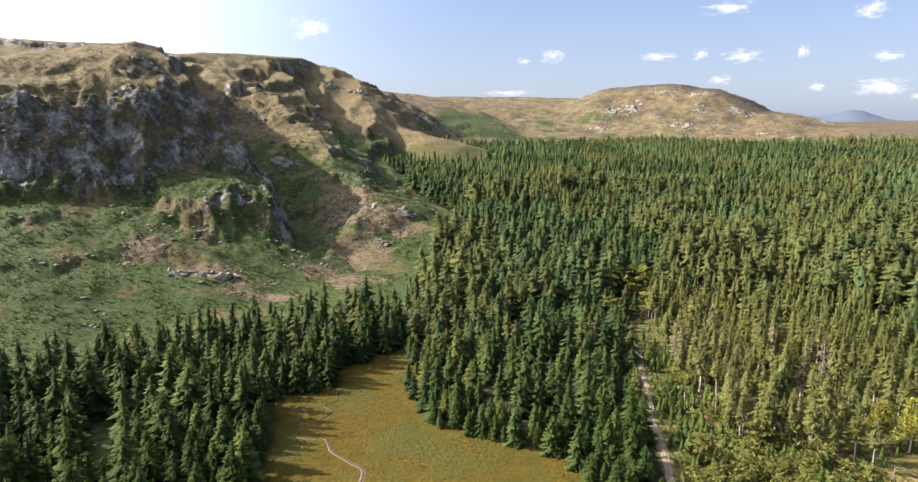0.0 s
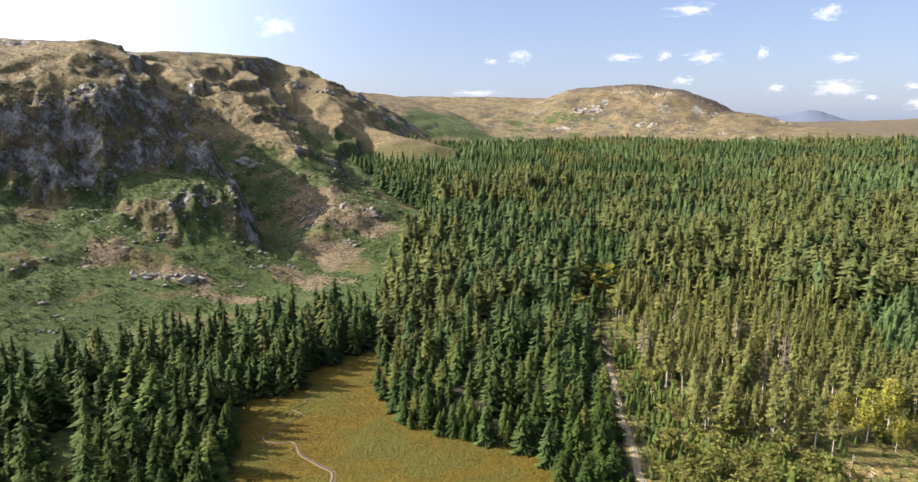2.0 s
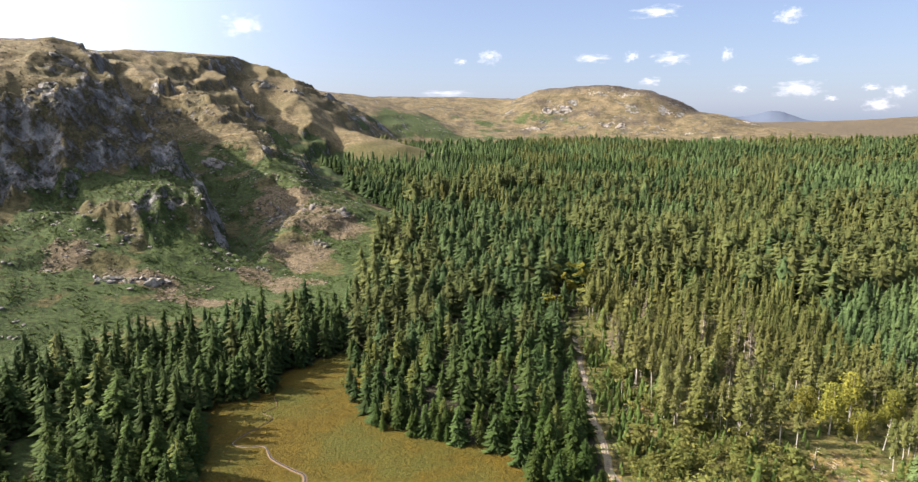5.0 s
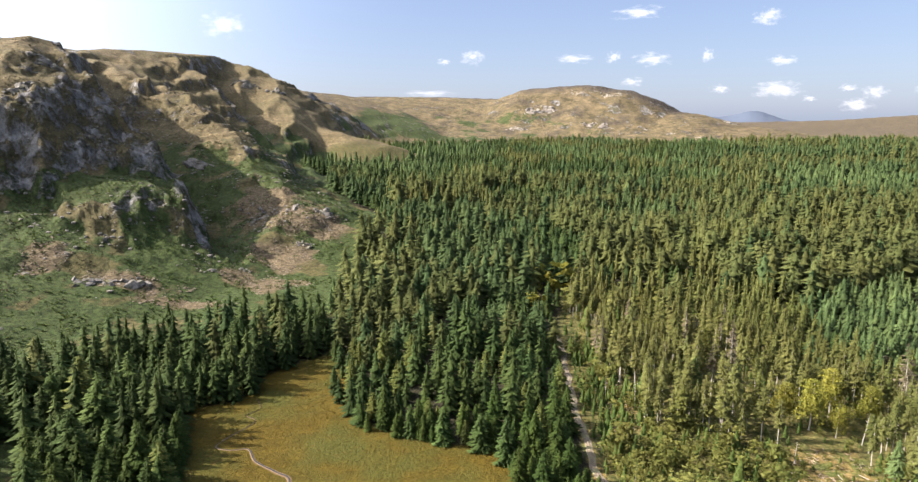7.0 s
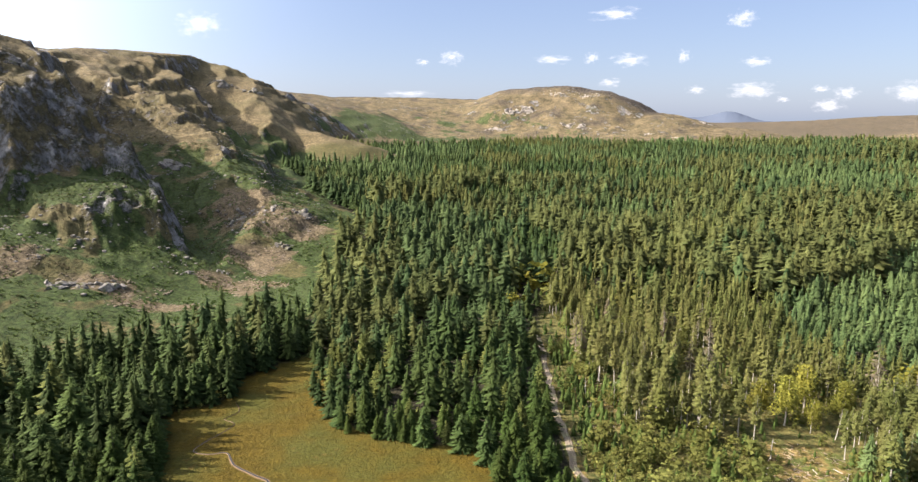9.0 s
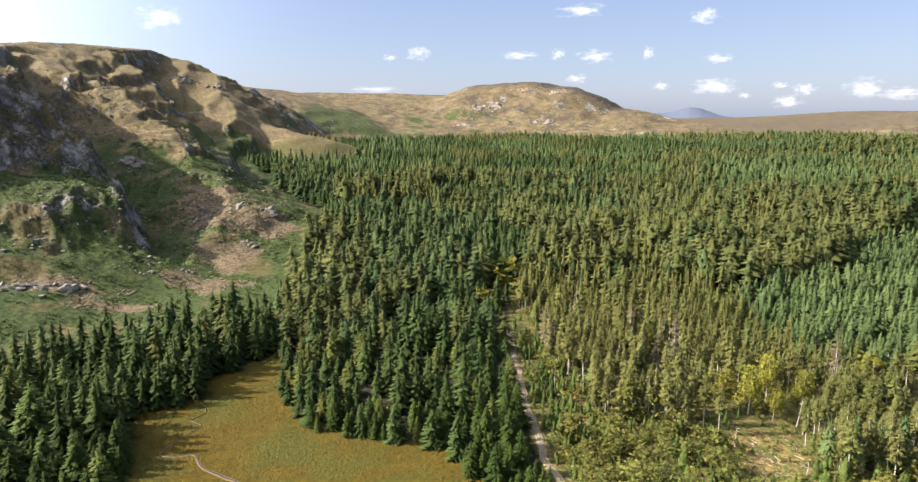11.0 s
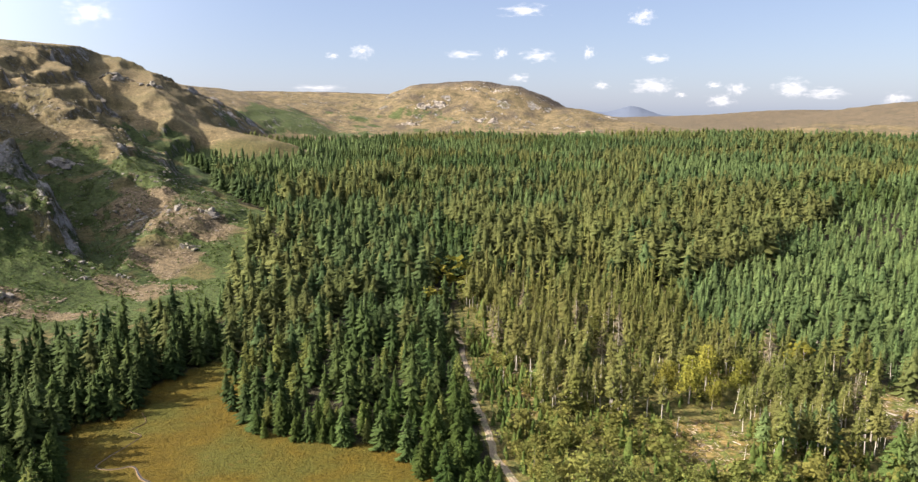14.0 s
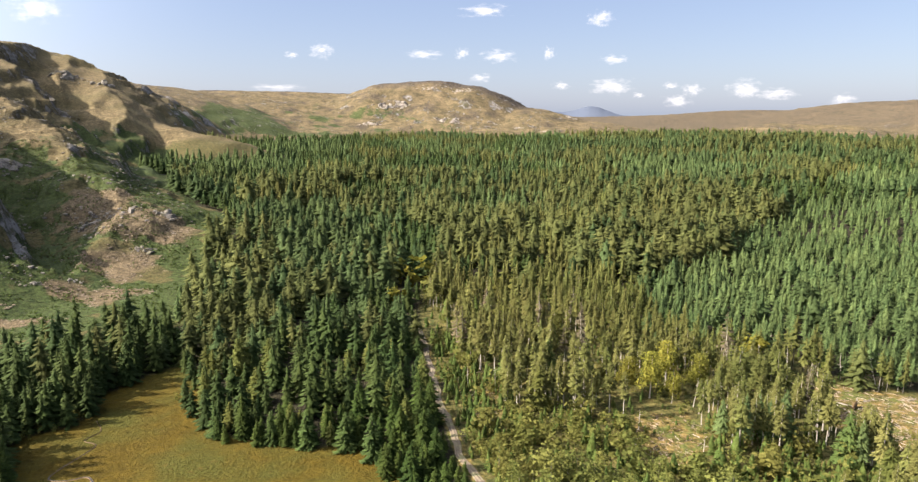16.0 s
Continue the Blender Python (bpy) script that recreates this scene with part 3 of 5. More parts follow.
    verts, tris, at = [], [], 0
    for v, f in sets:
        verts.append(v)
        tris.append(f + at)
        at += len(v)
    return np.concatenate(verts), np.concatenate(tris)


def leafy_crown(seed, clumps, leaves, start=0.25, leaf=1.0, aspect=0.33):
    """Leaf sprays of a broadleaved crown of height 1 and radius 1."""
    g = np.random.default_rng(seed)
    c = np.stack([g.normal(0, 0.42, clumps), g.normal(0, 0.42, clumps), start + (0.92 - start) * g.random(clumps)], -1)
    c[:, :2] *= np.clip(1.25 - np.abs(c[:, 2:] - 0.55) * 1.6, 0.3, 1)
    size = 0.30 + 0.22 * g.random(clumps)
    pick = g.integers(0, clumps, leaves)
    d = g.normal(0, 1, (leaves, 3))
    d /= np.linalg.norm(d, axis=1)[:, None]
    p = c[pick] + d * size[pick][:, None] * [1, 1, 1.15 * aspect] * (0.75 + 0.3 * g.random(leaves))[:, None]
    p[:, 2] = np.clip(p[:, 2], start * 0.7, 1)
    s = g.normal(0, 1, (leaves, 3)) * np.array([0.075, 0.075, 0.02]) * leaf
    b = np.cross(d, s) * 0.9 + g.normal(0, 0.02, (leaves, 3))
    s, b = s * [1, 1, aspect], b * [1, 1, aspect]
    return kites(p - b, p + b, s, np.zeros(leaves))


def trunk_mesh(seed, sides=6, lean=0.01, foot=0.016):
    """A tapered stem of height 1, with a few levels."""
    g = np.random.default_rng(seed)
    levels = np.array([0, 0.06, 0.3, 0.6, 0.97])
    radius = foot * np.array([1.35, 1.0, 0.8, 0.5, 0.08])
    off = np.cumsum(g.normal(0, lean, (5, 2)), 0) * [[0], [0.2], [0.6], [1], [1]]
    a = np.arange(sides) * 2 * np.pi / sides
    v = np.concatenate([np.stack([np.cos(a) * q + o[0], np.sin(a) * q + o[1], np.full(sides, z)], -1) for z, q, o in zip(levels, radius, off)])
    i, j = np.meshgrid(np.arange(4), np.arange(sides), indexing="ij")
    j2 = (j + 1) % sides
    return v, np.stack([i * sides + j, i * sides + j2, (i + 1) * sides + j2, (i + 1) * sides + j], -1).reshape(-1, 4)


def rounded(v, f, aspect, leafy, soft=0.5):
    """Faces turned outwards, and soft vertex normals that round the whole crown (in true proportions)."""
    p = v * [aspect, aspect, 1.0]
    a, b, c = p[f[:, 0]], p[f[:, 1]], p[f[:, 2]]
    face = np.cross(b - a, c - a)
    face /= np.linalg.norm(face, axis=1)[:, None] + 1e-12
    mid = (a + b + c) / 3
    out = mid - [0, 0, 0.45] if leafy else mid * [1, 1, 0]
    out = out / (np.linalg.norm(out, axis=1)[:, None] + 1e-9)
    out[:, 2] += 0.25 if leafy else 0.55
    out /= np.linalg.norm(out, axis=1)[:, None] + 1e-9
    back = (face * out).sum(1) < 0
    f = np.where(back[:, None], f[:, ::-1], f)
    face = np.where(back[:, None], -face, face)
    total = np.zeros_like(p)
    for k in range(3):
        np.add.at(total, f[:, k], soft * out + (1.3 - soft) * face)
    return v, f, total / (np.linalg.norm(total, axis=1)[:, None] + 1e-9)


class Kind:
    """A kind of tree: its shape at three finenesses and its usual size."""

    def __init__(self, name, label, tone, size, aspect, fine, mid, far, stem, clear=0.0, leafy=False):
        self.name, self.label, self.tone, self.size, self.aspect, self.stem, self.clear = name, label, tone, size, aspect, stem, clear
        make = leafy_crown if leafy else conifer_crown
        self.fine = [rounded(*make(11 + k, **fine), aspect, leafy, 0.18) for k in range(3)]
        self.mid = [rounded(*make(31 + k, **mid), aspect, leafy, 0.32) for k in range(4)]
        self.far = [rounded(*make(51 + k, **far), aspect, leafy) for k in range(4)]
        self.tiny = self.far if leafy else [rounded(*make(71 + k, **{**far, "whorls": 4, "per": 6, "wide": 0.3}), aspect, leafy) for k in range(4)]


def conifer(**shape):
    return shape


SPRUCE_FAR = conifer(whorls=8, per=6, start=0.22, top_heavy=0.60, wide=0.26, ragged=0.35, droop=0.5, body=(4, 6, 0.5))
LEAN_FAR = conifer(whorls=8, per=6, start=0.26, top_heavy=0.46, wide=0.22, ragged=0.45, droop=0.35, body=(3, 6, 0.42))
SPRUCE_SHAPES = (conifer(whorls=26, per=8, twigs=2, top_heavy=0.66, wide=0.13, droop=0.4, ragged=0.42, body=(6, 8, 0.3)), conifer(whorls=16, per=7, top_heavy=0.6, wide=0.2, ragged=0.42, droop=0.45, body=(5, 7, 0.4)),
                 SPRUCE_FAR)
KINDS = {
    "dark": Kind("dark_spruce", "tall dark green spruce with a dense pointed crown beside the meadow", "dark", 14.0, 0.23, *SPRUCE_SHAPES, BARK),
    "spruce": Kind("spruce", "tall green spruce with a full conical crown", "spruce", 15.0, 0.28, *SPRUCE_SHAPES, BARK),
    "larch": Kind("larch", "tall yellow-green larch with a soft rounded crown", "larch", 15.5, 0.27,
                  conifer(whorls=24, per=8, twigs=2, ragged=0.4, droop=0.35, wide=0.12, top_heavy=0.6, body=(5, 8, 0.32)), conifer(whorls=15, per=7, ragged=0.4, droop=0.4, top_heavy=0.56, wide=0.19, body=(4, 7, 0.42)), LEAN_FAR, BARK),
    "pine": Kind("thin_pine", "slender olive-green pine with a bare pale stem", "pine", 13.5, 0.125,
                 conifer(whorls=17, per=8, twigs=2, start=0.44, top_heavy=0.5, ragged=0.5, droop=0.1, wide=0.13, aspect=0.14, body=(4, 7, 0.2)),
                 conifer(whorls=13, per=7, start=0.42, top_heavy=0.5, ragged=0.45, droop=0.1, wide=0.22, aspect=0.14, body=(4, 7, 0.3)), LEAN_FAR, PALE_BARK, 0.4),
    "lean": Kind("thinned_spruce", "thin olive-green spruce with a ragged narrow crown", "pine", 13.5, 0.125,
                 conifer(whorls=18, per=8, twigs=2, start=0.34, top_heavy=0.58, ragged=0.5, droop=0.3, fill=0.9, wide=0.13),
                 conifer(whorls=14, per=7, start=0.3, top_heavy=0.55, ragged=0.45, droop=0.35, fill=0.95, wide=0.2, body=(4, 7, 0.3)), LEAN_FAR, PALE_BARK, 0.3),
    "young": Kind("young_spruce", "small bright green young spruce, branched to the ground", "young", 5.0, 0.29,
                  conifer(whorls=10, per=8, twigs=2, start=0.03, wide=0.2, body=(4, 7, 0.55)), conifer(whorls=5, per=6, start=0.03, wide=0.4, body=(3, 7, 0.75)), conifer(whorls=0, per=5, start=0.03, body=(3, 6, 0.95)), BARK),
    "plantation": Kind("plantation_spruce", "blue-green plantation spruce with a regular conical crown", "plantation", 13.0, 0.20,
                       conifer(whorls=20, per=8, twigs=2, start=0.26, top_heavy=0.74, wide=0.14, droop=0.4, body=(6, 9, 0.36)), conifer(whorls=13, per=7, start=0.24, top_heavy=0.7, wide=0.21, droop=0.45, body=(5, 7, 0.45)), SPRUCE_FAR, PALE_BARK, 0.25),
    "bare": Kind("dead_tree", "dead grey-brown conifer with bare twigs", "bare", 15.0, 0.12,
                 conifer(whorls=16, per=6, twigs=1, start=0.3, top_heavy=0.5, ragged=0.4, droop=0.1, wide=0.09), conifer(whorls=9, per=6, start=0.3, wide=0.14, ragged=0.4, droop=0.1), conifer(whorls=4, per=5, wide=0.2), PALE_BARK, 0.3),
    "broadleaf": Kind("broadleaf_tree", "yellowing broadleaved tree with a rounded leafy crown", "broadleaf", 12.0, 0.29,
                      dict(clumps=30, leaves=2700, leaf=0.52), dict(clumps=12, leaves=180, leaf=1.8), dict(clumps=8, leaves=40, leaf=3.0), PALE_BARK, leafy=True),
    "bush": Kind("bushy_tree", "small olive green bushy broadleaved tree", "bush", 6.0, 0.48,
                 dict(clumps=18, leaves=820, start=0.1, leaf=0.6, aspect=0.48), dict(clumps=12, leaves=130, start=0.1, leaf=1.25, aspect=0.48), dict(clumps=8, leaves=40, start=0.1, leaf=3.0, aspect=0.48), BARK, leafy=True),
}


def grid_points(spacing, r0, r1, seed, az0=-41, az1=60):
    """Uneven planting over a ring sector."""
    g = np.random.default_rng(seed)
    n = np.arange(-int(r1 / spacing) - 1, int(r1 / spacing) + 2)
    x, y = np.meshgrid(n * spacing, n[n > -2] * spacing)
    x = (x + (np.arange(x.shape[0]) % 2)[:, None] * spacing / 2).ravel()
    y = y.ravel()
    x, y = x + g.normal(0, 0.36 * spacing, len(x)), y + g.normal(0, 0.36 * spacing, len(y))
    r, a = np.hypot(x, y), np.degrees(np.arctan2(x, y))
    ok = (r >= r0) & (r < r1) & (a > az0) & (a < az1)
    return x[ok], y[ok]


def stands(x, y, size=88.0):
    """Blocks of the plantation: for each point two random numbers that its block shares."""
    i0, j0 = np.floor(x / size), np.floor(y / size)
    best, a, b = np.full(len(x), 1e9), np.zeros(len(x)), np.zeros(len(x))
    for di in (-1, 0, 1):
        for dj in (-1, 0, 1):
            i, j = i0 + di, j0 + dj
            d = np.hypot(x - (i + lattice(i, j, 5)) * size, y - (j + lattice(i, j, 6)) * size)
            near = d < best
            best, a, b = np.where(near, d, best), np.where(near, lattice(i, j, 7), a), np.where(near, lattice(i, j, 8), b)
    return a, b


def in_plantation(x, y):
    wander = smooth(200, 300, np.hypot(x, y)) * fbm(x, y, 60, 3, 45)
    return inside(PLANTATION, x + 45 * wander, y + 45 * wander)


def plant():
    """Rows of x, y, kind, height factor."""
    rows = []
    bands = ((6.2, 95, 260, 1), (6.7, 260, 450, 2), (7.6, 450, 800, 3), (8.6, 800, 1330, 4))
    for spacing, r0, r1, seed in bands:
        x, y = grid_points(spacing, r0, r1, seed)
        g = np.random.default_rng(100 + seed)
        left, big = wood_mask(x, y)
        big &= (land(x, y)[2] < 9) | (np.hypot(x, y) < 350) | (x > 250)
        road = track_distance(x, y)
        thin = (x > np.interp(y, [60, 121, 168, 219, 290, 420], [48, 48, 54, 62, 82, 140])) & (y < 335 - 0.45 * x) & ~inside(PLANTATION, x, y)
        planted = in_plantation(x, y)
        larchy = inside(LARCHES, x, y) & (np.hypot(x, y) > 196)
        scrub, grove = inside(SCRUB, x, y), inside(YELLOW_GROVE, x, y)
        patch, patch2 = fbm(x, y, 120, 3, 71), fbm(x, y, 45, 3, 73)
        u, v = g.random(len(x)), g.random(len(x))
        fringe = crest_distance(x, y, MEADOW[:10])
        green = np.exp(-((x - 48 + 30 * patch2) / 42) ** 2 - ((y - 390) / 120) ** 2)
        tawny = np.exp(-((x - 190 + 60 * patch2) / 46) ** 2 - ((y - 610) / 75) ** 2)
        block_a, block_b = stands(x + 34 * patch2 + 20 * patch, y + 34 * patch2 - 20 * patch)
        size = np.clip(1 + g.normal(0, 0.19, len(x)) + 0.22 * patch2, 0.45, 1.4)
        for k in range(len(x)):
            if planted[k] and math.hypot(x[k], y[k]) < 430:
                continue
            if not (left[k] or big[k]) or road[k] < 2.6 or grove[k] or math.hypot(x[k] - 78, y[k] - 285) < 10 or math.hypot(x[k] - 62, y[k] - 253) < 4:
                continue
            beside = road[k] < 7.5 and x[k] < np.interp(y[k], [60, 121, 134, 151, 168, 194, 219, 240], [47, 48, 48, 51, 54, 58, 62, 66])
            if beside and road[k] < 4 and y[k] < 170 and u[k] < 0.3:
                continue
            d = math.hypot(x[k], y[k])
            s = size[k]
            if left[k]:
                kind = "dark" if u[k] < 0.82 else "spruce" if u[k] < 0.96 else "larch"
                s *= 1.15 if x[k] < -86 else 1.05
            elif planted[k]:
                kind = "plantation"
                s *= 0.85
            elif thin[k] and scrub[k]:
                kind, s = ("bush", s * (0.8 + 0.65 * v[k])) if u[k] < (0.62 if x[k] < 98 else 0.3) else ("young", s * (0.5 + 0.7 * v[k]))
            elif thin[k]:
                if u[k] < 0.38:
                    kind = "pine"
                elif u[k] < 0.60:
                    kind = "lean"
                elif u[k] < 0.65:
                    kind = "bare"
                elif u[k] < 0.74:
                    kind, s = "young", s * (0.7 + 0.9 * v[k])
                elif u[k] < 0.77:
                    kind, s = "spruce", s * 0.8
                elif u[k] < 0.88:
                    kind, s = "bush", s * 1.1
                elif u[k] < 0.93:
                    kind, s = "larch", s * 0.75
                else:
                    continue
                if road[k] < 9 and kind in ("pine", "lean", "larch"):
                    kind, s = "young", s * (0.6 + 0.6 * v[k])
            elif larchy[k]:
                kind = "larch" if u[k] < 0.75 else "spruce"
            elif d > 240:
                a = block_a[k]
                s = (1 + 0.75 * (s - 1)) * (0.94 + 0.42 * block_b[k])
                s *= 0.8 + 0.2 * smooth(250, 420, d)
                if green[k] > 0.35:
                    a = 0.2
                elif tawny[k] > 0.4:
                    a = 0.5
                elif d > 690 and x[k] < 330:
                    a = 0.7 + 0.3 * a
                if a < 0.32:
                    kind = "spruce" if u[k] < 0.9 else "larch"
                elif a < 0.64:
                    kind = "larch" if u[k] < 0.85 else "spruce"
                elif a < 0.80:
                    kind = "plantation" if u[k] < 0.9 else "spruce"
                elif a < 0.90:
                    kind, s = ("lean" if u[k] < 0.7 else "larch"), s * 1.2
                else:
                    kind = "dark" if u[k] < 0.8 else "spruce"
            elif d < 222:
                kind, s = ("dark", s) if u[k] < 0.76 else ("larch", s * 0.85)
            else:
                kind = "spruce" if u[k] < 0.88 else "larch"
            if beside and road[k] < 5.5 and y[k] < 150:
                s *= 0.8
            if big[k] and kind in ("dark", "spruce", "larch") and d < 260 and not thin[k]:
                s *= 0.66 + 0.26 * smooth(4, 30, fringe[k])
            rows.append((x[k], y[k], kind, s))
    x, y = grid_points(4.9, 95, 430, 99)
    g = np.random.default_rng(79)
    keep = wood_mask(x, y)[1] & in_plantation(x, y)
    for a, b, c in zip(x[keep], y[keep], 0.16 * fbm(x, y, 60, 3, 75)[keep]):
        rows.append((a, b, "plantation" if g.random() < 0.95 else "spruce", 0.82 + c + g.normal(0, 0.11)))
    x, y = grid_points(4.4, 120, 330, 49)
    g = np.random.default_rng(78)
    big = wood_mask(x, y)[1] & ~inside(SCRUB, x, y) & ~inside(YELLOW_GROVE, x, y) & ~inside(PLANTATION, x, y)
    thin = (x > np.interp(y, [60, 121, 168, 219, 290, 420], [58, 58, 66, 72, 88, 144])) & (y < 335 - 0.45 * x)
    keep = big & thin & (fbm(x, y, 30, 3, 85) > -0.12)
    for a, b in zip(x[keep], y[keep]):
        rows.append((a, b, "pine" if g.random() < 0.6 else "lean", g.uniform(0.65, 1.1)))
    # undergrowth among the thinned pines, and a closer wood beside the meadow
    x, y = grid_points(3.1, 95, 330, 9)
    g = np.random.default_rng(77)
    big = wood_mask(x, y)[1]
    thin = (x > np.interp(y, [60, 121, 168, 219, 290, 420], [50, 50, 56, 64, 84, 142])) & (y < 335 - 0.45 * x) & ~inside(PLANTATION, x, y)
    clump = fbm(x, y, 22, 3, 79)
    keep = (big | inside(TRACK_CLEARING, x, y)) & thin & (g.random(len(x)) < 0.72 + 0.9 * clump) & (track_distance(x, y) > 2.4)
    for a, b in zip(x[keep], y[keep]):
        rows.append((a, b, "young" if g.random() < 0.7 else "bush", 0.22 + 0.5 * g.random() ** 1.5))
    x, y = grid_points(2.5, 95, 230, 39)
    keep = inside(TRACK_SIDE, x, y) & (track_distance(x, y) > 1.7) & (fbm(x, y, 14, 3, 83) > -0.28)
    for a, b in zip(x[keep], y[keep]):
        rows.append((a, b, "young" if g.random() < 0.8 else "bush", g.uniform(0.4, 1.1) * (0.6 if abs(a - np.interp(b, [121, 134, 151, 168, 194, 219], [48, 48, 51, 54, 58, 62])) < 4 else 1.0)))
    x, y = grid_points(3.4, 95, 175, 29)
    keep = inside(SCRUB, x, y) & ~inside(SMALL_CLEARING, x, y) & (track_distance(x, y) > 2.4) & (g.random(len(x)) < 0.7)
    for a, b in zip(x[keep], y[keep]):
        rows.append((a, b, "bush" if g.random() < (0.65 if a < 98 else 0.3) else "young", g.uniform(0.6, 1.2)))
    x, y = grid_points(3.2, 95, 200, 59)
    keep = (inside(SMALL_CLEARING, x, y) | inside(LOG_CLEARING, x, y)) & (fbm(x, y, 12, 3, 87) + 0.25 * inside(SMALL_CLEARING, x, y) > 0.12)
    for a, b in zip(x[keep], y[keep]):
        rows.append((a, b, "bush" if g.random() < 0.6 else "young", g.uniform(0.14, 0.42)))
    # a close patch of young spruce, and a clump of tall conifers behind it
    x, y = grid_points(2.7, 95, 175, 89)
    keep = inside(YOUNG_PATCH, x, y) & (g.random(len(x)) < 0.85)
    for a, b in zip(x[keep], y[keep]):
        rows.append((a, b, "young", g.uniform(0.45, 0.95)))
    for k in range(30):
        turn, reach = g.random() * 2 * math.pi, math.sqrt(g.random())
        a, b = (120 + 9 * reach * math.cos(turn), 117 + 6 * reach * math.sin(turn)) if k < 22 else (137 + 5 * reach * math.cos(turn), 99 + 5 * reach * math.sin(turn))
        rows.append((a, b, ("lean", "plantation", "pine", "lean")[k % 4], g.uniform(0.8, 1.15)))
    x, y = grid_points(4.4, 95, 240, 19)
    left = wood_mask(x, y)[0]
    for a, b in zip(x[left], y[left]):
        rows.append((a, b, "dark", g.uniform(0.5, 0.85)))
    x, y = grid_points(4.3, 95, 235, 69)
    lane = np.interp(y, [60, 121, 134, 151, 170, 192, 217, 234], [47, 48, 48.4, 51, 53.6, 58.4, 63, 66])
    keep = wood_mask(x, y)[1] & ((crest_distance(x, y, MEADOW[:9]) < 13) | (lane - x < 26)) & (x < lane - 3.0) & (g.random(len(x)) < 0.8)
    for a, b in zip(x[keep], y[keep]):
        rows.append((a, b, "dark", g.uniform(0.3, 0.68)))
    return rows


FOREST = plant()
EXTRA = [(110, 146, "broadleaf", 1.15), (119, 151, "broadleaf", 1.2), (124, 143, "broadleaf", 1.0), (105, 150, "broadleaf", 0.95), (114, 141, "broadleaf", 0.8), (129, 149, "broadleaf", 0.9), (152, 150, "broadleaf", 1.1), (146, 148, "broadleaf", 0.95),
         (112, 113, "pine", 1.15), (126, 106, "pine", 1.15), (131, 100, "spruce", 0.95), (119, 108, "pine", 1.05), (135, 92, "pine", 0.8),
         (28, 139, "spruce", 0.82), (23, 146, "spruce", 0.68), (14, 150, "spruce", 0.66), (37, 142, "spruce", 0.6), (31, 136, "young", 1.1), (42, 140, "spruce", 0.72), (-7, 164, "spruce", 0.55), (6, 155, "spruce", 0.6),
         (79, 288, "broadleaf", 1.35), (73, 291, "broadleaf", 1.25), (85, 285, "broadleaf", 1.2), (76, 281, "broadleaf", 1.1), (62, 255, "broadleaf", 0.95)]
FOREST += EXTRA
for a, b, c in ((-56, 176, 0.45), (-53, 179, 0.4), (-50, 181, 0.5), (-47, 182, 0.38), (-44, 183.5, 0.42), (-51, 177, 0.3), (-46, 180, 0.28), (-42, 185, 0.5), (-40, 187, 0.36), (-17.5, 190, 0.42)):
    FOREST.append((a, b, "bush", c))


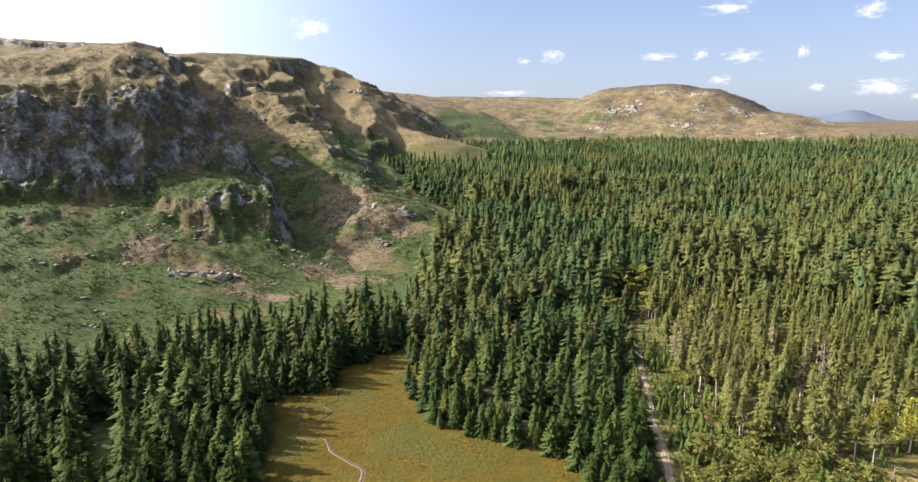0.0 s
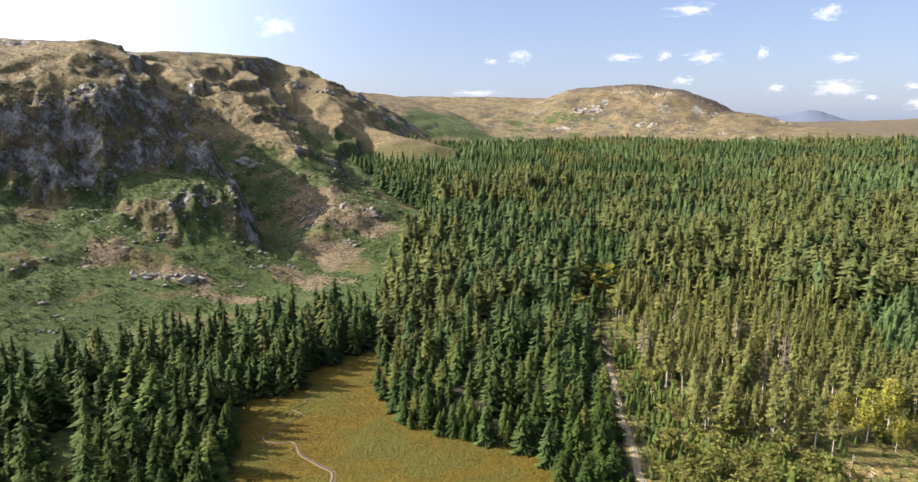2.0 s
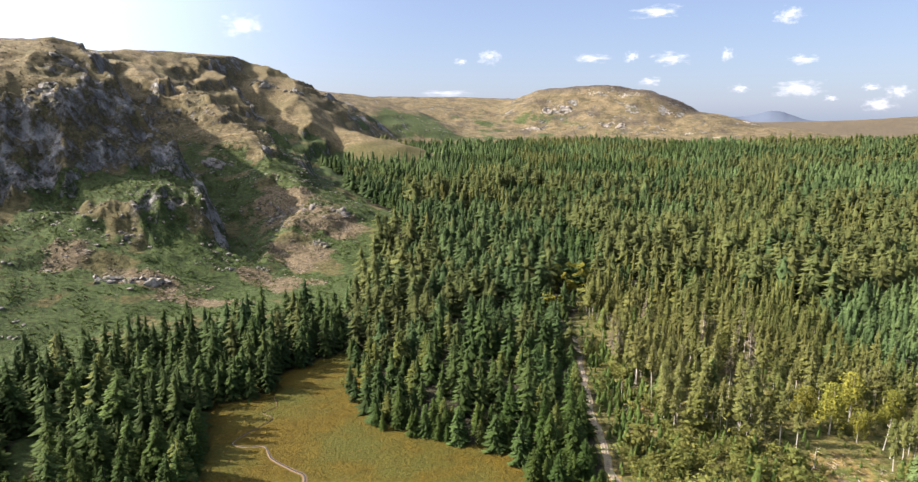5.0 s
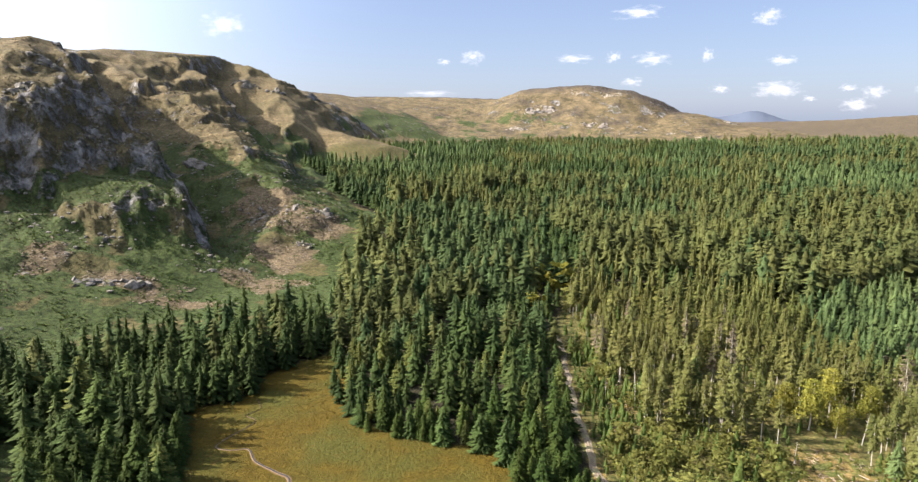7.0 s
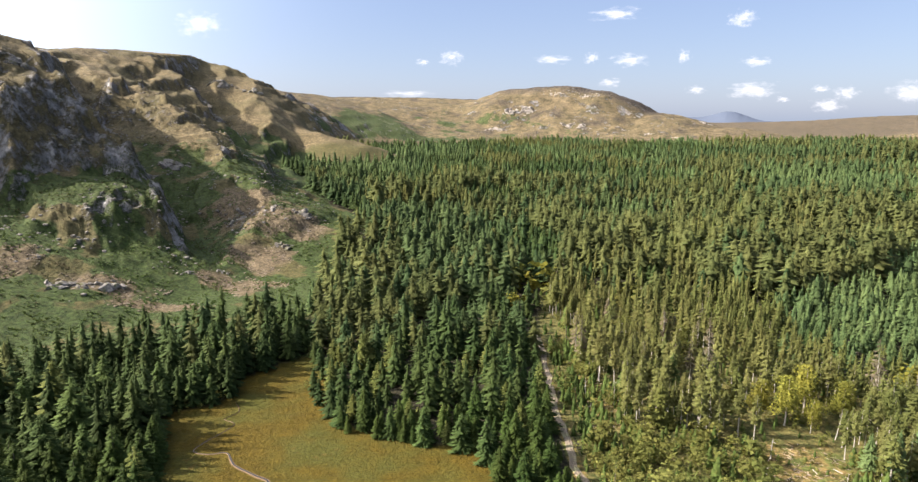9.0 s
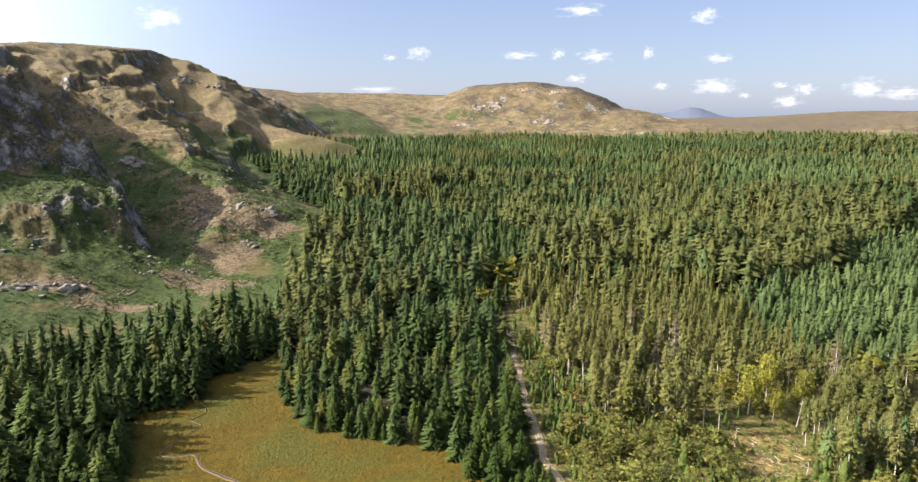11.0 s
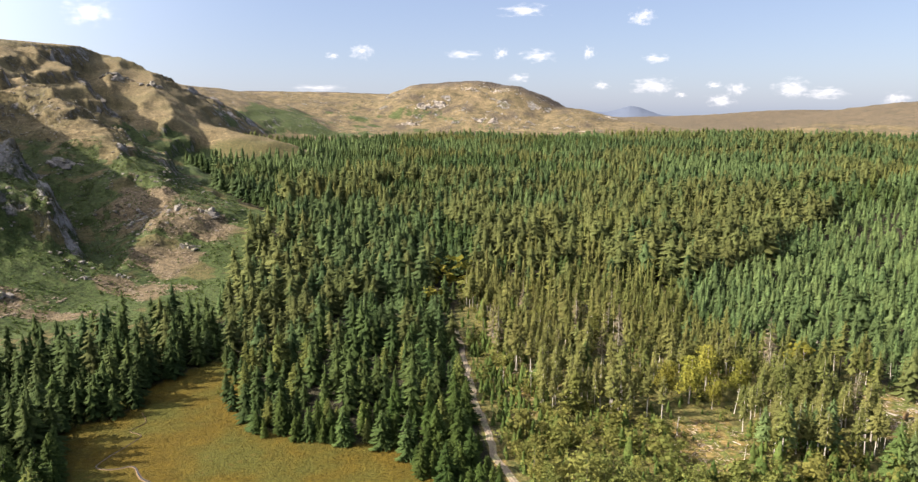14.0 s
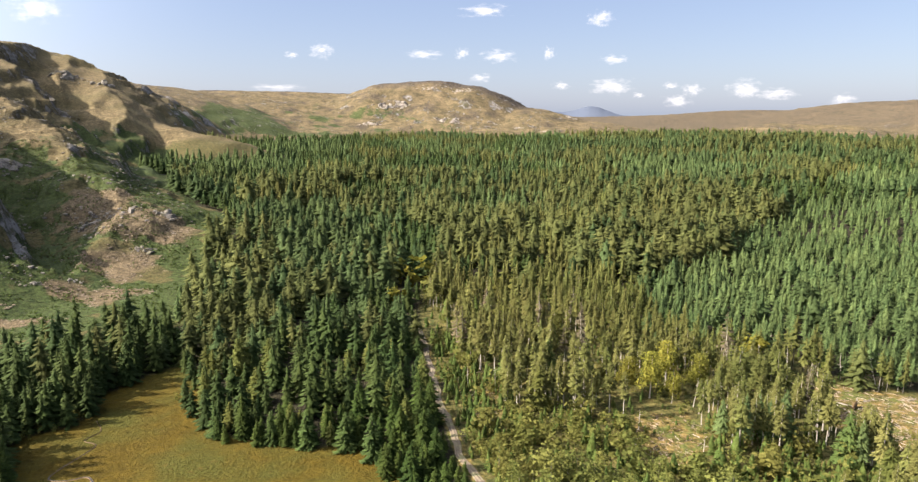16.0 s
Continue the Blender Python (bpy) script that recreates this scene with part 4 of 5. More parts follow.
def build_woods():
    by_kind = {}
    for row in FOREST:
        by_kind.setdefault(row[2], []).append(row)
    for key, rows in by_kind.items():
        kind = KINDS[key]
        xy = np.array([(r[0], r[1]) for r in rows])
        size = np.array([r[3] for r in rows])
        ground = land(xy[:, 0], xy[:, 1])[0]
        dist = np.hypot(xy[:, 0], xy[:, 1])
        order = np.argsort(dist)
        count = 130 if key == "bush" else 220
        near = order[:count][dist[order[:count]] < 205]
        # single trees
        g = np.random.default_rng(len(rows))
        masters = []
        for v in range(3):
            sv, sf, sn = kind.fine[v]
            crown = mesh_of("crown", sv, sf, [LEAF[kind.tone]], normals=sn * [kind.aspect, kind.aspect, 1.0])
            stem = mesh_of("trunk", *trunk_mesh(v, foot=0.012 if kind.clear else 0.016), [kind.stem])
            masters.append((crown, stem))
        for k in near:
            crown, stem = masters[g.integers(0, 3)]
            h = kind.size * size[k]
            w = h * kind.aspect * (1 + g.normal(0, 0.1))
            root = new(kind.name)
            root.matrix_basis = pose(xy[k, 0], xy[k, 1], ground[k] - 0.15, 0, 0, g.random() * 360)
            tagged(root, kind.label, "tree", kind.name.replace("_", " ") + " stand")
            a = new("trunk", stem)
            a.scale, a.parent = (h, h, h * 0.98), root
            b = new("crown", crown)
            b.scale, b.parent = (w, w, h), root
        # the rest of the wood
        rest = np.setdiff1d(order, near)
        verts, faces, tone, slots, soft, at = [], [], [], [], [], 0
        stem_v, stem_f = trunk_mesh(5, 3, foot=0.014)
        stem_f = np.concatenate([stem_f[:, :3], stem_f[:, [0, 2, 3]]])
        for lo, hi, shapes in ((0, 270, kind.mid), (270, 640, kind.far), (640, 3000, kind.tiny)):
            pick = rest[(dist[rest] >= lo) & (dist[rest] < hi)]
            which = g.integers(0, len(shapes), len(pick))
            for s, (sv, sf, sn) in enumerate(shapes):
                mine = pick[which == s]
                if not len(mine):
                    continue
                with_stem = lo == 0 and kind.clear > 0
                slot = np.zeros(len(sf), int)
                if with_stem:
                    sf = np.concatenate([sf, stem_f + len(sv)])
                    slot = np.concatenate([slot, np.ones(len(stem_f), int)])
                h = kind.size * size[mine]
                w = h * kind.aspect * (1 + g.normal(0, 0.12, len(mine))) * (1.28 if lo > 270 else 1.18 if lo else 1.0)
                turn = g.random(len(mine)) * 2 * np.pi
                c, q = np.cos(turn) * w, np.sin(turn) * w

                def place(v, c, q):
                    return np.stack([xy[mine, 0][:, None] + c[:, None] * v[:, 0] - q[:, None] * v[:, 1],
                                     xy[mine, 1][:, None] + q[:, None] * v[:, 0] + c[:, None] * v[:, 1],
                                     ground[mine][:, None] - 0.15 + h[:, None] * v[:, 2]], -1)

                p = place(sv, c, q)
                if with_stem:
                    p = np.concatenate([p, place(stem_v, h, np.zeros(len(h)))], 1)
                    sn = np.concatenate([sn, stem_v * [1, 1, 0] / 0.012])
                n = p.shape[1]
                e1, e2 = np.cos(turn)[:, None], np.sin(turn)[:, None]
                soft.append(np.stack([e1 * sn[:, 0] - e2 * sn[:, 1], e2 * sn[:, 0] + e1 * sn[:, 1], np.tile(sn[:, 2], (len(mine), 1))], -1).reshape(-1, 3))
                verts.append(p.reshape(-1, 3))
                faces.append((sf[None] + (np.arange(len(mine)) * n)[:, None, None]).reshape(-1, 3) + at)
                slots.append(np.tile(slot, len(mine)))
                tone.append(np.repeat(g.random(len(mine)), n))
                at += len(mine) * n
        if verts:
            name = kind.name + "_wood"
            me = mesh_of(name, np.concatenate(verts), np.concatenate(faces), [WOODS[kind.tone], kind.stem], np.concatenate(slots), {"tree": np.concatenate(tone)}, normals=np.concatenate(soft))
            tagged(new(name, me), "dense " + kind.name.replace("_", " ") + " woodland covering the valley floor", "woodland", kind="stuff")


build_woods()


# ---- track and stream ----
def flowing(points, step=1.5):
    """Points along a smooth line through the given ones."""
    p = np.array([points[0]] + list(points) + [points[-1]], float)
    out = []
    for a, b, c, d in zip(p, p[1:], p[2:], p[3:]):
        for t in np.arange(0, 1, step / max(np.linalg.norm(c - b), step)):
            out.append(0.5 * (2 * b + (c - a) * t + (2 * a - 5 * b + 4 * c - d) * t ** 2 + (3 * b - a - 3 * c + d) * t ** 3))
    return np.array(out + [p[-1]])


def ribbon(name, points, across, lift, mat, label, category, seed, wander=0.3, taper=None):
    """A strip that lies on the land; across: offsets and heights of its section."""
    line = flowing(points)
    way = np.gradient(line, axis=0)
    way /= np.linalg.norm(way, axis=1)[:, None]
    side = np.stack([way[:, 1], -way[:, 0]], -1)
    k = len(across)
    n = np.arange(len(line))
    line = line + side * (wander * fbm(n * 1.0, n * 0.0, 9, 3, seed))[:, None]
    verts = []
    z = land(line[:, 0], line[:, 1])[0]
    for m, (off, up) in enumerate(across):
        w = off * (1 + 0.25 * fbm(n * 1.0, n * 0.0 + m, 5, 3, seed + 7))
        if taper is not None:
            w = w * np.interp(n / n[-1], *taper)
        p = line + side * w[:, None]
        verts.append(np.concatenate([p, (z + lift + up)[:, None]], 1))
    v = np.stack(verts, 1).reshape(-1, 3)
    i, j = np.meshgrid(np.arange(len(line) - 1), np.arange(k - 1), indexing="ij")
    f = np.stack([i * k + j, i * k + j + 1, (i + 1) * k + j + 1, (i + 1) * k + j], -1).reshape(-1, 4)[:, ::-1]
    return tagged(new(name, mesh_of(name, v, f, [mat])), label, category, kind="structure")


def gravel_material():
    n = Nodes("gravel")
    c = n.mix(n.ramp(n.noise(2.0, 6.0, 0.75), 0.3, 0.7), (0.112, 0.088, 0.058), (0.215, 0.172, 0.116))
    c = n.mix(n.ramp(n.noise(0.35, 4.0), 0.50, 0.62), c, (0.22, 0.20, 0.10))
    n.bump(n.noise(6.0, 5.0), 0.6, 0.08)
    return n.done(c, 0.95, 0.1)


def water_material():
    n = Nodes("stream water")
    n.bump(n.noise(3.0, 3.0), 0.15, 0.05)
    return n.done((0.03, 0.028, 0.02), 0.2, 0.35)


def mud_material():
    n = Nodes("wet mud")
    return n.done(n.mix(n.noise(1.5, 6.0, 0.7), (0.07, 0.042, 0.016), (0.16, 0.10, 0.045)), 0.7, 0.2)


GRAVEL, WATER, MUD = gravel_material(), water_material(), mud_material()
ribbon("track", TRACK, [(-0.95, -0.1), (-0.78, 0.05), (-0.38, 0.05), (0, 0.16), (0.38, 0.05), (0.78, 0.05), (0.95, -0.1)], 0.12, GRAVEL,
       "pale gravel forest track between the trees", "track", 3, 1.2)
STREAM = [(-37, 183), (-35, 176), (-38, 172), (-35, 168), (-40, 160), (-42, 155), (-38, 153), (-34, 153), (-31, 147), (-26, 142), (-22, 138), (-23, 128), (-27, 118)]
ribbon("stream_bank", STREAM, [(-0.6, -0.05), (-0.32, 0.05), (0.32, 0.05), (0.6, -0.05)], 0.05, MUD, "brown muddy banks of a narrow stream", "bank", 5, 0.5, ([0, 0.4, 0.7, 1], [0.25, 0.35, 1.0, 1.2]))
ribbon("stream", STREAM, [(-0.18, 0), (0.18, 0)], 0.13, WATER, "narrow winding stream in the boggy meadow", "stream", 5, 0.5, ([0, 0.4, 0.6, 1], [0.3, 0.35, 1.0, 1.1]))

# ---- low growth and stones ----
def scatter(name, x, y, sizes, shapes, mat, label, category, sink=0.0, stretch=(1, 1, 1)):
    g = np.random.default_rng(len(x))
    z = land(x, y)[0]
    which = g.integers(0, len(shapes), len(x))
    verts, faces, tone, at = [], [], [], 0
    for s, (sv, sf) in enumerate(shapes):
        m = np.where(which == s)[0]
        t = g.random(len(m)) * 2 * np.pi
        c, q = np.cos(t) * sizes[m], np.sin(t) * sizes[m]
        sv = sv * stretch
        p = np.stack([x[m][:, None] + c[:, None] * sv[:, 0] - q[:, None] * sv[:, 1], y[m][:, None] + q[:, None] * sv[:, 0] + c[:, None] * sv[:, 1],
                      (z[m] - sink * sizes[m])[:, None] + sizes[m][:, None] * sv[:, 2]], -1)
        verts.append(p.reshape(-1, 3))
        faces.append((sf[None] + (np.arange(len(m)) * len(sv))[:, None, None]).reshape(-1, 3) + at)
        tone.append(np.repeat(g.random(len(m)), len(sv)))
        at += len(m) * len(sv)
    me = mesh_of(name, np.concatenate(verts), np.concatenate(faces), [mat], tone={"tree": np.concatenate(tone)})
    return tagged(new(name, me), label, category, kind="stuff")


def tuft(seed, blades=5):
    g = np.random.default_rng(seed)
    a = g.random(blades) * 2 * np.pi
    d = np.stack([np.cos(a), np.sin(a), np.zeros(blades)], -1)
    s = np.stack([-np.sin(a), np.cos(a), np.zeros(blades)], -1)
    base = d * 0.05
    tip = d * (0.5 + 0.5 * g.random(blades))[:, None] + np.array([0, 0, 1.0]) * (0.4 + 0.6 * g.random(blades))[:, None]
    return kites(base, tip, s * 0.3, np.full(blades, -0.05))


def boulder(seed, rings=5, sides=7):
    """An angular stone of radius 1 on a flat foot."""
    g = np.random.default_rng(seed)
    bm = bmesh.new()
    bmesh.ops.create_icosphere(bm, subdivisions=1, radius=1)
    v = np.array([q.co for q in bm.verts]) * (0.75 + 0.5 * g.random((len(bm.verts), 1)))
    f = np.array([[q.index for q in face.verts] for face in bm.faces])
    bm.free()
    v[:, 2] = np.clip(v[:, 2], -0.4, 0.8) * 0.8
    return v, f


GRASS_TUFT = foliage("meadow tussock", (0.054, 0.042, 0.007), (0.102, 0.074, 0.012), (0.076, 0.066, 0.010), True, 0.2)
BRACKEN = foliage("bracken frond", (0.030, 0.058, 0.012), (0.076, 0.112, 0.026), (0.112, 0.108, 0.028), True, 0.3)
gx = np.random.default_rng(5)
x, y = gx.uniform(-60, 40, 26000), gx.uniform(118, 222, 26000)
ok = inside(MEADOW, x, y) & ~wood_mask(x, y)[0] & (fbm(x, y, 14, 3, 81) > -0.12)
x, y = x[ok][:5000], y[ok][:5000]
scatter("meadow_grass", x, y, gx.uniform(0.10, 0.24, len(x)), [tuft(k) for k in range(4)], GRASS_TUFT, "ochre tussocks of rough moor grass and rushes", "grass")
r, a = np.sqrt(gx.uniform(200 ** 2, 560 ** 2, 130000)), np.radians(gx.uniform(-38, -1, 130000))
x, y = r * np.sin(a), r * np.cos(a)
z, rock, over = land(x, y)
wa, wb = wood_mask(x, y)
ok = ~wa & ~wb & ~inside(MEADOW, x, y) & (fbm(x, y, 30, 4, 51) > -0.08) & (over < 60) & (fbm(x, y, 11, 3, 83) > -0.1)
x, y = x[ok][:11000], y[ok][:11000]
scatter("bracken", x, y, gx.uniform(0.4, 0.9, len(x)), [tuft(20 + k, 6) for k in range(4)], BRACKEN, "dense green bracken on the lower hillside", "bracken", 0.1)
r, a = np.sqrt(gx.uniform(240 ** 2, 700 ** 2, 90000)), np.radians(gx.uniform(-38, -1, 90000))
x, y = r * np.sin(a), r * np.cos(a)
z, rock, over = land(x, y)
wa, wb = wood_mask(x, y)
ok = ~wa & ~wb & (over > 3) & (over < 100) & (rock + 0.9 * fbm(x, y, 26, 4, 85) > 0.30)
x, y = x[ok][:2900], y[ok][:2900]
scatter("scree", x, y, gx.uniform(0.3, 1.0, len(x)) ** 2 * 1.5, [boulder(k) for k in range(5)], ROCK, "scattered grey boulders and scree on the crag", "scree", 0.2)
# heather and tussocks on the open fellside
HEATHER = foliage("heather", (0.040, 0.036, 0.018), (0.105, 0.086, 0.042), (0.130, 0.092, 0.050), True, 0.1)
r, a = np.sqrt(gx.uniform(300 ** 2, 760 ** 2, 60000)), np.radians(gx.uniform(-38, -3, 60000))
x, y = r * np.sin(a), r * np.cos(a)
z, rock, over = land(x, y)
wa, wb = wood_mask(x, y)
ok = ~wa & ~wb & (over > 6) & (fbm(x, y, 34, 4, 101) > -0.1)
x, y = x[ok][:11000], y[ok][:11000]
scatter("heather", x, y, gx.uniform(0.35, 1.0, len(x)), [tuft(40 + k, 4) for k in range(4)], HEATHER, "brown heather and coarse tussocks on the fellside", "heather", 0.15)
# small stones on the bare brown slopes
x, y = gx.uniform(-175, -20, 40000), gx.uniform(270, 470, 40000)
bare = np.zeros(len(x))
for a, b, wide, deep in STONY:
    bare = np.maximum(bare, np.exp(-((x - a) / wide) ** 2 - ((y - b) / deep) ** 2))
ok = (bare + 0.5 * fbm(x, y, 16, 4, 53) > 0.35) & (fbm(x, y, 7, 3, 55) > 0.0) & ~wood_mask(x, y)[1] & ~wood_mask(x, y)[0]
x, y = x[ok][:2400], y[ok][:2400]
BROWN_ROCK = stone_material("brown rock", (0.100, 0.076, 0.048), (0.225, 0.175, 0.118))
scatter("loose_stones", x, y, gx.uniform(0.25, 1.0, len(x)) ** 2 * 0.85, [boulder(k, 3, 5) for k in range(5)], BROWN_ROCK, "small brown stones on a bare slope", "stones", 0.2)

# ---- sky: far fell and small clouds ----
def hazed_fell_material():
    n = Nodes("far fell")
    # blue-grey base colour carries the haze of distance
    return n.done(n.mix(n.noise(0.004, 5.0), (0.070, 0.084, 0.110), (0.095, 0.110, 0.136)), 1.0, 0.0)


def build_far_fell():
    a = np.radians(np.linspace(24, 36, 90))
    deg = np.degrees(a)
    top = 70 + 66 * np.exp(-((deg - 30.9) / 1.8) ** 2) + 26 * np.exp(-((deg - 27.6) / 1.6) ** 2) + 4 * fbm(deg * 1.0, deg * 0.0, 0.8, 3, 91)
    rows = []
    for r, k in ((4300, 0.0), (4450, 0.45), (4600, 1.0), (4900, 0.2)):
        rows.append(np.stack([np.sin(a) * r, np.cos(a) * r, 20 + (top - 20) * k], -1))
    v = np.concatenate(rows)
    n = len(a)
    i, j = np.meshgrid(np.arange(3), np.arange(n - 1), indexing="ij")
    f = np.stack([i * n + j, i * n + j + 1, (i + 1) * n + j + 1, (i + 1) * n + j], -1).reshape(-1, 4)[:, ::-1]
    me = mesh_of("far_fell_backdrop", v, f, [hazed_fell_material()])
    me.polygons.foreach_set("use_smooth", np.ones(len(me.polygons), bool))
    tagged(new("backdrop", me), "distant mountain on the horizon, its haze painted in as blue-grey", "mountain", kind="structure")


build_far_fell()


def cloud_material():
    n = Nodes("cloud")
    spot = n.add("ShaderNodeTexCoord").outputs["UV"]
    one = n.add("ShaderNodeObjectInfo").outputs["Random"]
    shift = n.add("ShaderNodeCombineXYZ", Z=n.math("MULTIPLY", one, 40.0)).outputs["Vector"]
    vec = n.tree.nodes.new("ShaderNodeVectorMath")
    n.link(spot, vec.inputs[0])
    n.link(shift, vec.inputs[1])
    puff = n.noise(2.2, 6.0, 0.62, vec.outputs["Vector"])
    length = n.tree.nodes.new("ShaderNodeVectorMath")
    length.operation = "LENGTH"
    n.link(spot, length.inputs[0])
    body = n.math("ADD", n.math("SUBTRACT", 0.92, length.outputs["Value"]), n.math("MULTIPLY", n.math("SUBTRACT", puff, 0.5), 2.2))
    thick = n.math("MULTIPLY", n.ramp(body, 0.0, 1.25), 0.74)
    # even white emission in place of sunlight on the cloud
    glow = n.add("ShaderNodeEmission", Color=(1.0, 0.97, 0.93, 1.0), Strength=0.44)
    clear = n.add("ShaderNodeBsdfTransparent")
    both = n.add("ShaderNodeMixShader", Fac=thick)
    n.link(clear.outputs["BSDF"], both.inputs[1])
    n.link(glow.outputs["Emission"], both.inputs[2])
    n.link(both.outputs["Shader"], n.out.inputs["Surface"])
    return n.mat


CLOUD = cloud_material()
# bearing, elevation, half width and half height in degrees
CLOUDS = [(21.8, 8.5, 2.4, 0.6), (-12.2, 7.4, 2.1, 1.0), (8.1, 5.25, 1.3, 0.7), (5.6, 4.85, 0.7, 0.3), (16.6, 5.0, 1.8, 0.4), (19.9, 5.1, 0.8, 0.5),
          (22.95, 4.9, 1.8, 0.6), (27.2, 5.05, 0.7, 0.6), (31.4, 7.8, 1.25, 0.7), (21.4, 3.1, 1.15, 0.4), (28.3, 2.45, 0.9, 0.35), (4.4, 2.25, 2.6, 0.3),
          (32.65, 4.5, 1.45, 0.4)]
CLOUDS += [(32.5, 2.35, 2.2, 0.75), (34.7, 1.6, 0.6, 0.28), (37.2, 2.35, 0.75, 0.32), (38.9, 2.0, 1.05, 0.55), (37.8, 1.1, 1.35, 0.6),
           (42.9, 2.0, 1.65, 0.8), (45.1, 1.6, 1.8, 0.5), (49.6, 1.1, 1.1, 0.5)]


def build_clouds(far=4750):
    u, v = np.meshgrid(np.linspace(-1, 1, 17), np.linspace(-1, 1, 9))
    u, v = u.ravel(), v.ravel()
    i, j = np.meshgrid(np.arange(8), np.arange(16), indexing="ij")
    f = np.stack([i * 17 + j, i * 17 + j + 1, (i + 1) * 17 + j + 1, (i + 1) * 17 + j], -1).reshape(-1, 4)
    for az, el, wide, tall in CLOUDS:
        w, h = far * math.tan(radians(wide)) * 1.0, far * math.tan(radians(tall)) * 1.15
        bulge = 0.3 * w * np.cos(u * math.pi / 2) * np.cos(v * math.pi / 2)
        me = mesh_of("cloud", np.stack([u * w, v * h, bulge], -1), f, [CLOUD])
        uv = me.uv_layers.new(name="UVMap")
        loops = f.ravel()
        uv.data.foreach_set("uv", np.stack([u[loops], v[loops] * 1.0], -1).astype(np.float32).ravel())
        ob = new("cloud", me)
        a, e = radians(az), radians(el)
        eye = Vector((math.sin(a) * math.cos(e), math.cos(a) * math.cos(e), math.sin(e))) * far + Vector((0, 0, 80))
        ob.matrix_basis = Matrix.Translation(eye) @ (eye - Vector((0, 0, 80))).to_track_quat("-Z", "Y").to_matrix().to_4x4()
        tagged(ob, "small white fair-weather cloud in a hazy blue sky", "cloud", "fair-weather clouds")


build_clouds()


# ---- felled ground ----
def log_mesh(seed, length, radius, mat, sides=8):
    g = np.random.default_rng(seed)
    k = 5
    along = np.linspace(-0.5, 0.5, k) * length
    bend = np.cumsum(g.normal(0, 0.04 * length / k, k))
    a = np.arange(sides) * 2 * np.pi / sides
    v = np.concatenate([np.stack([np.full(sides, q), np.cos(a) * r + b, np.sin(a) * r + radius * 0.9], -1) for q, r, b in zip(along, radius * np.linspace(1.1, 0.75, k), bend)])
    f = [[m * sides + j, m * sides + (j + 1) % sides, (m + 1) * sides + (j + 1) % sides, (m + 1) * sides + j] for m in range(k - 1) for j in range(sides)]
    bm = bmesh.new()
    vs = [bm.verts.new(p) for p in v]
    for q in f:
        bm.faces.new([vs[n] for n in q])
    bm.faces.new(vs[:sides])
    bm.faces.new(vs[-sides:][::-1])
    me = bpy.data.meshes.new("log")
    bm.to_mesh(me)
    bm.free()
    me.materials.append(mat)
    return me


CUT_WOOD = bark("weathered cut wood", (0.20, 0.17, 0.13), (0.42, 0.37, 0.30))
lg = np.random.default_rng(23)
logs = [log_mesh(k, lg.uniform(0.9, 3.0), lg.uniform(0.05, 0.11), CUT_WOOD) for k in range(10)]
x, y = lg.uniform(130, 215, 1300), lg.uniform(70, 142, 1300)
ok = inside(LOG_CLEARING, x, y) & (fbm(x, y, 16, 3, 95) > -0.1)
x, y = x[ok][:120], y[ok][:120]
sx, sy = lg.uniform(58, 132, 300), lg.uniform(108, 190, 300)
ok = inside(SMALL_CLEARING, sx, sy)
x, y = np.concatenate([x, sx[ok][:3]]), np.concatenate([y, sy[ok][:3]])
z = land(x, y)[0]
for k in range(len(x)):
    ob = new("fallen_log", logs[k % 10])
    ob.matrix_basis = pose(x[k], y[k], z[k] + 0.02, 0, lg.normal(0, 3), lg.normal(70, 45))
    tagged(ob, "pale weathered log lying on felled ground", "log", "fallen logs")


def stump():
    root = new("tree_stump")
    v, f = trunk_mesh(3, 8, 0.0, 0.3)
    v = v[:24] * [1, 1, 1.4]
    part_a = new("stem", mesh_of("stem", v, f[:16], [BARK]))
    part_a.parent = root
    a = np.arange(8) * 2 * np.pi / 8
    top = np.concatenate([np.stack([np.cos(a) * 0.25, np.sin(a) * 0.25, np.full(8, 0.415)], -1), [[0, 0, 0.45]]])
    part_b = new("cut_face", mesh_of("cut_face", top, np.stack([np.arange(8), (np.arange(8) + 1) % 8, np.full(8, 8)], -1), [CUT_WOOD]))
    part_b.parent = root
    return tagged(root, "low tree stump with a pale sawn top", "stump", "tree stumps")


x, y = lg.uniform(130, 215, 500), lg.uniform(70, 142, 500)
ok = inside(LOG_CLEARING, x, y)
x, y = x[ok][:45], y[ok][:45]
z = land(x, y)[0]
first = stump()
first.matrix_basis = pose(x[0], y[0], z[0] - 0.03)
for k in range(1, len(x)):
    copy_thing(first, pose(x[k], y[k], z[k] - 0.03, 0, 0, lg.random() * 360))
x, y = lg.uniform(56, 215, 16000), lg.uniform(60, 190, 16000)
ok = inside(LOG_CLEARING, x, y) | ((inside(SMALL_CLEARING, x, y) | inside(TRACK_CLEARING, x, y)) & (lg.random(len(x)) < 0.4))
x, y = x[ok][:2900], y[ok][:2900]


def stick(seed):
    g = np.random.default_rng(seed)
    a = g.random(3) * 2 * np.pi
    d = np.stack([np.cos(a), np.sin(a), 0.12 * g.random(3)], -1)
    s = np.stack([-np.sin(a), np.cos(a), np.zeros(3)], -1)
    return kites(-d * 0.6, d, s * 0.07, np.full(3, -0.08))


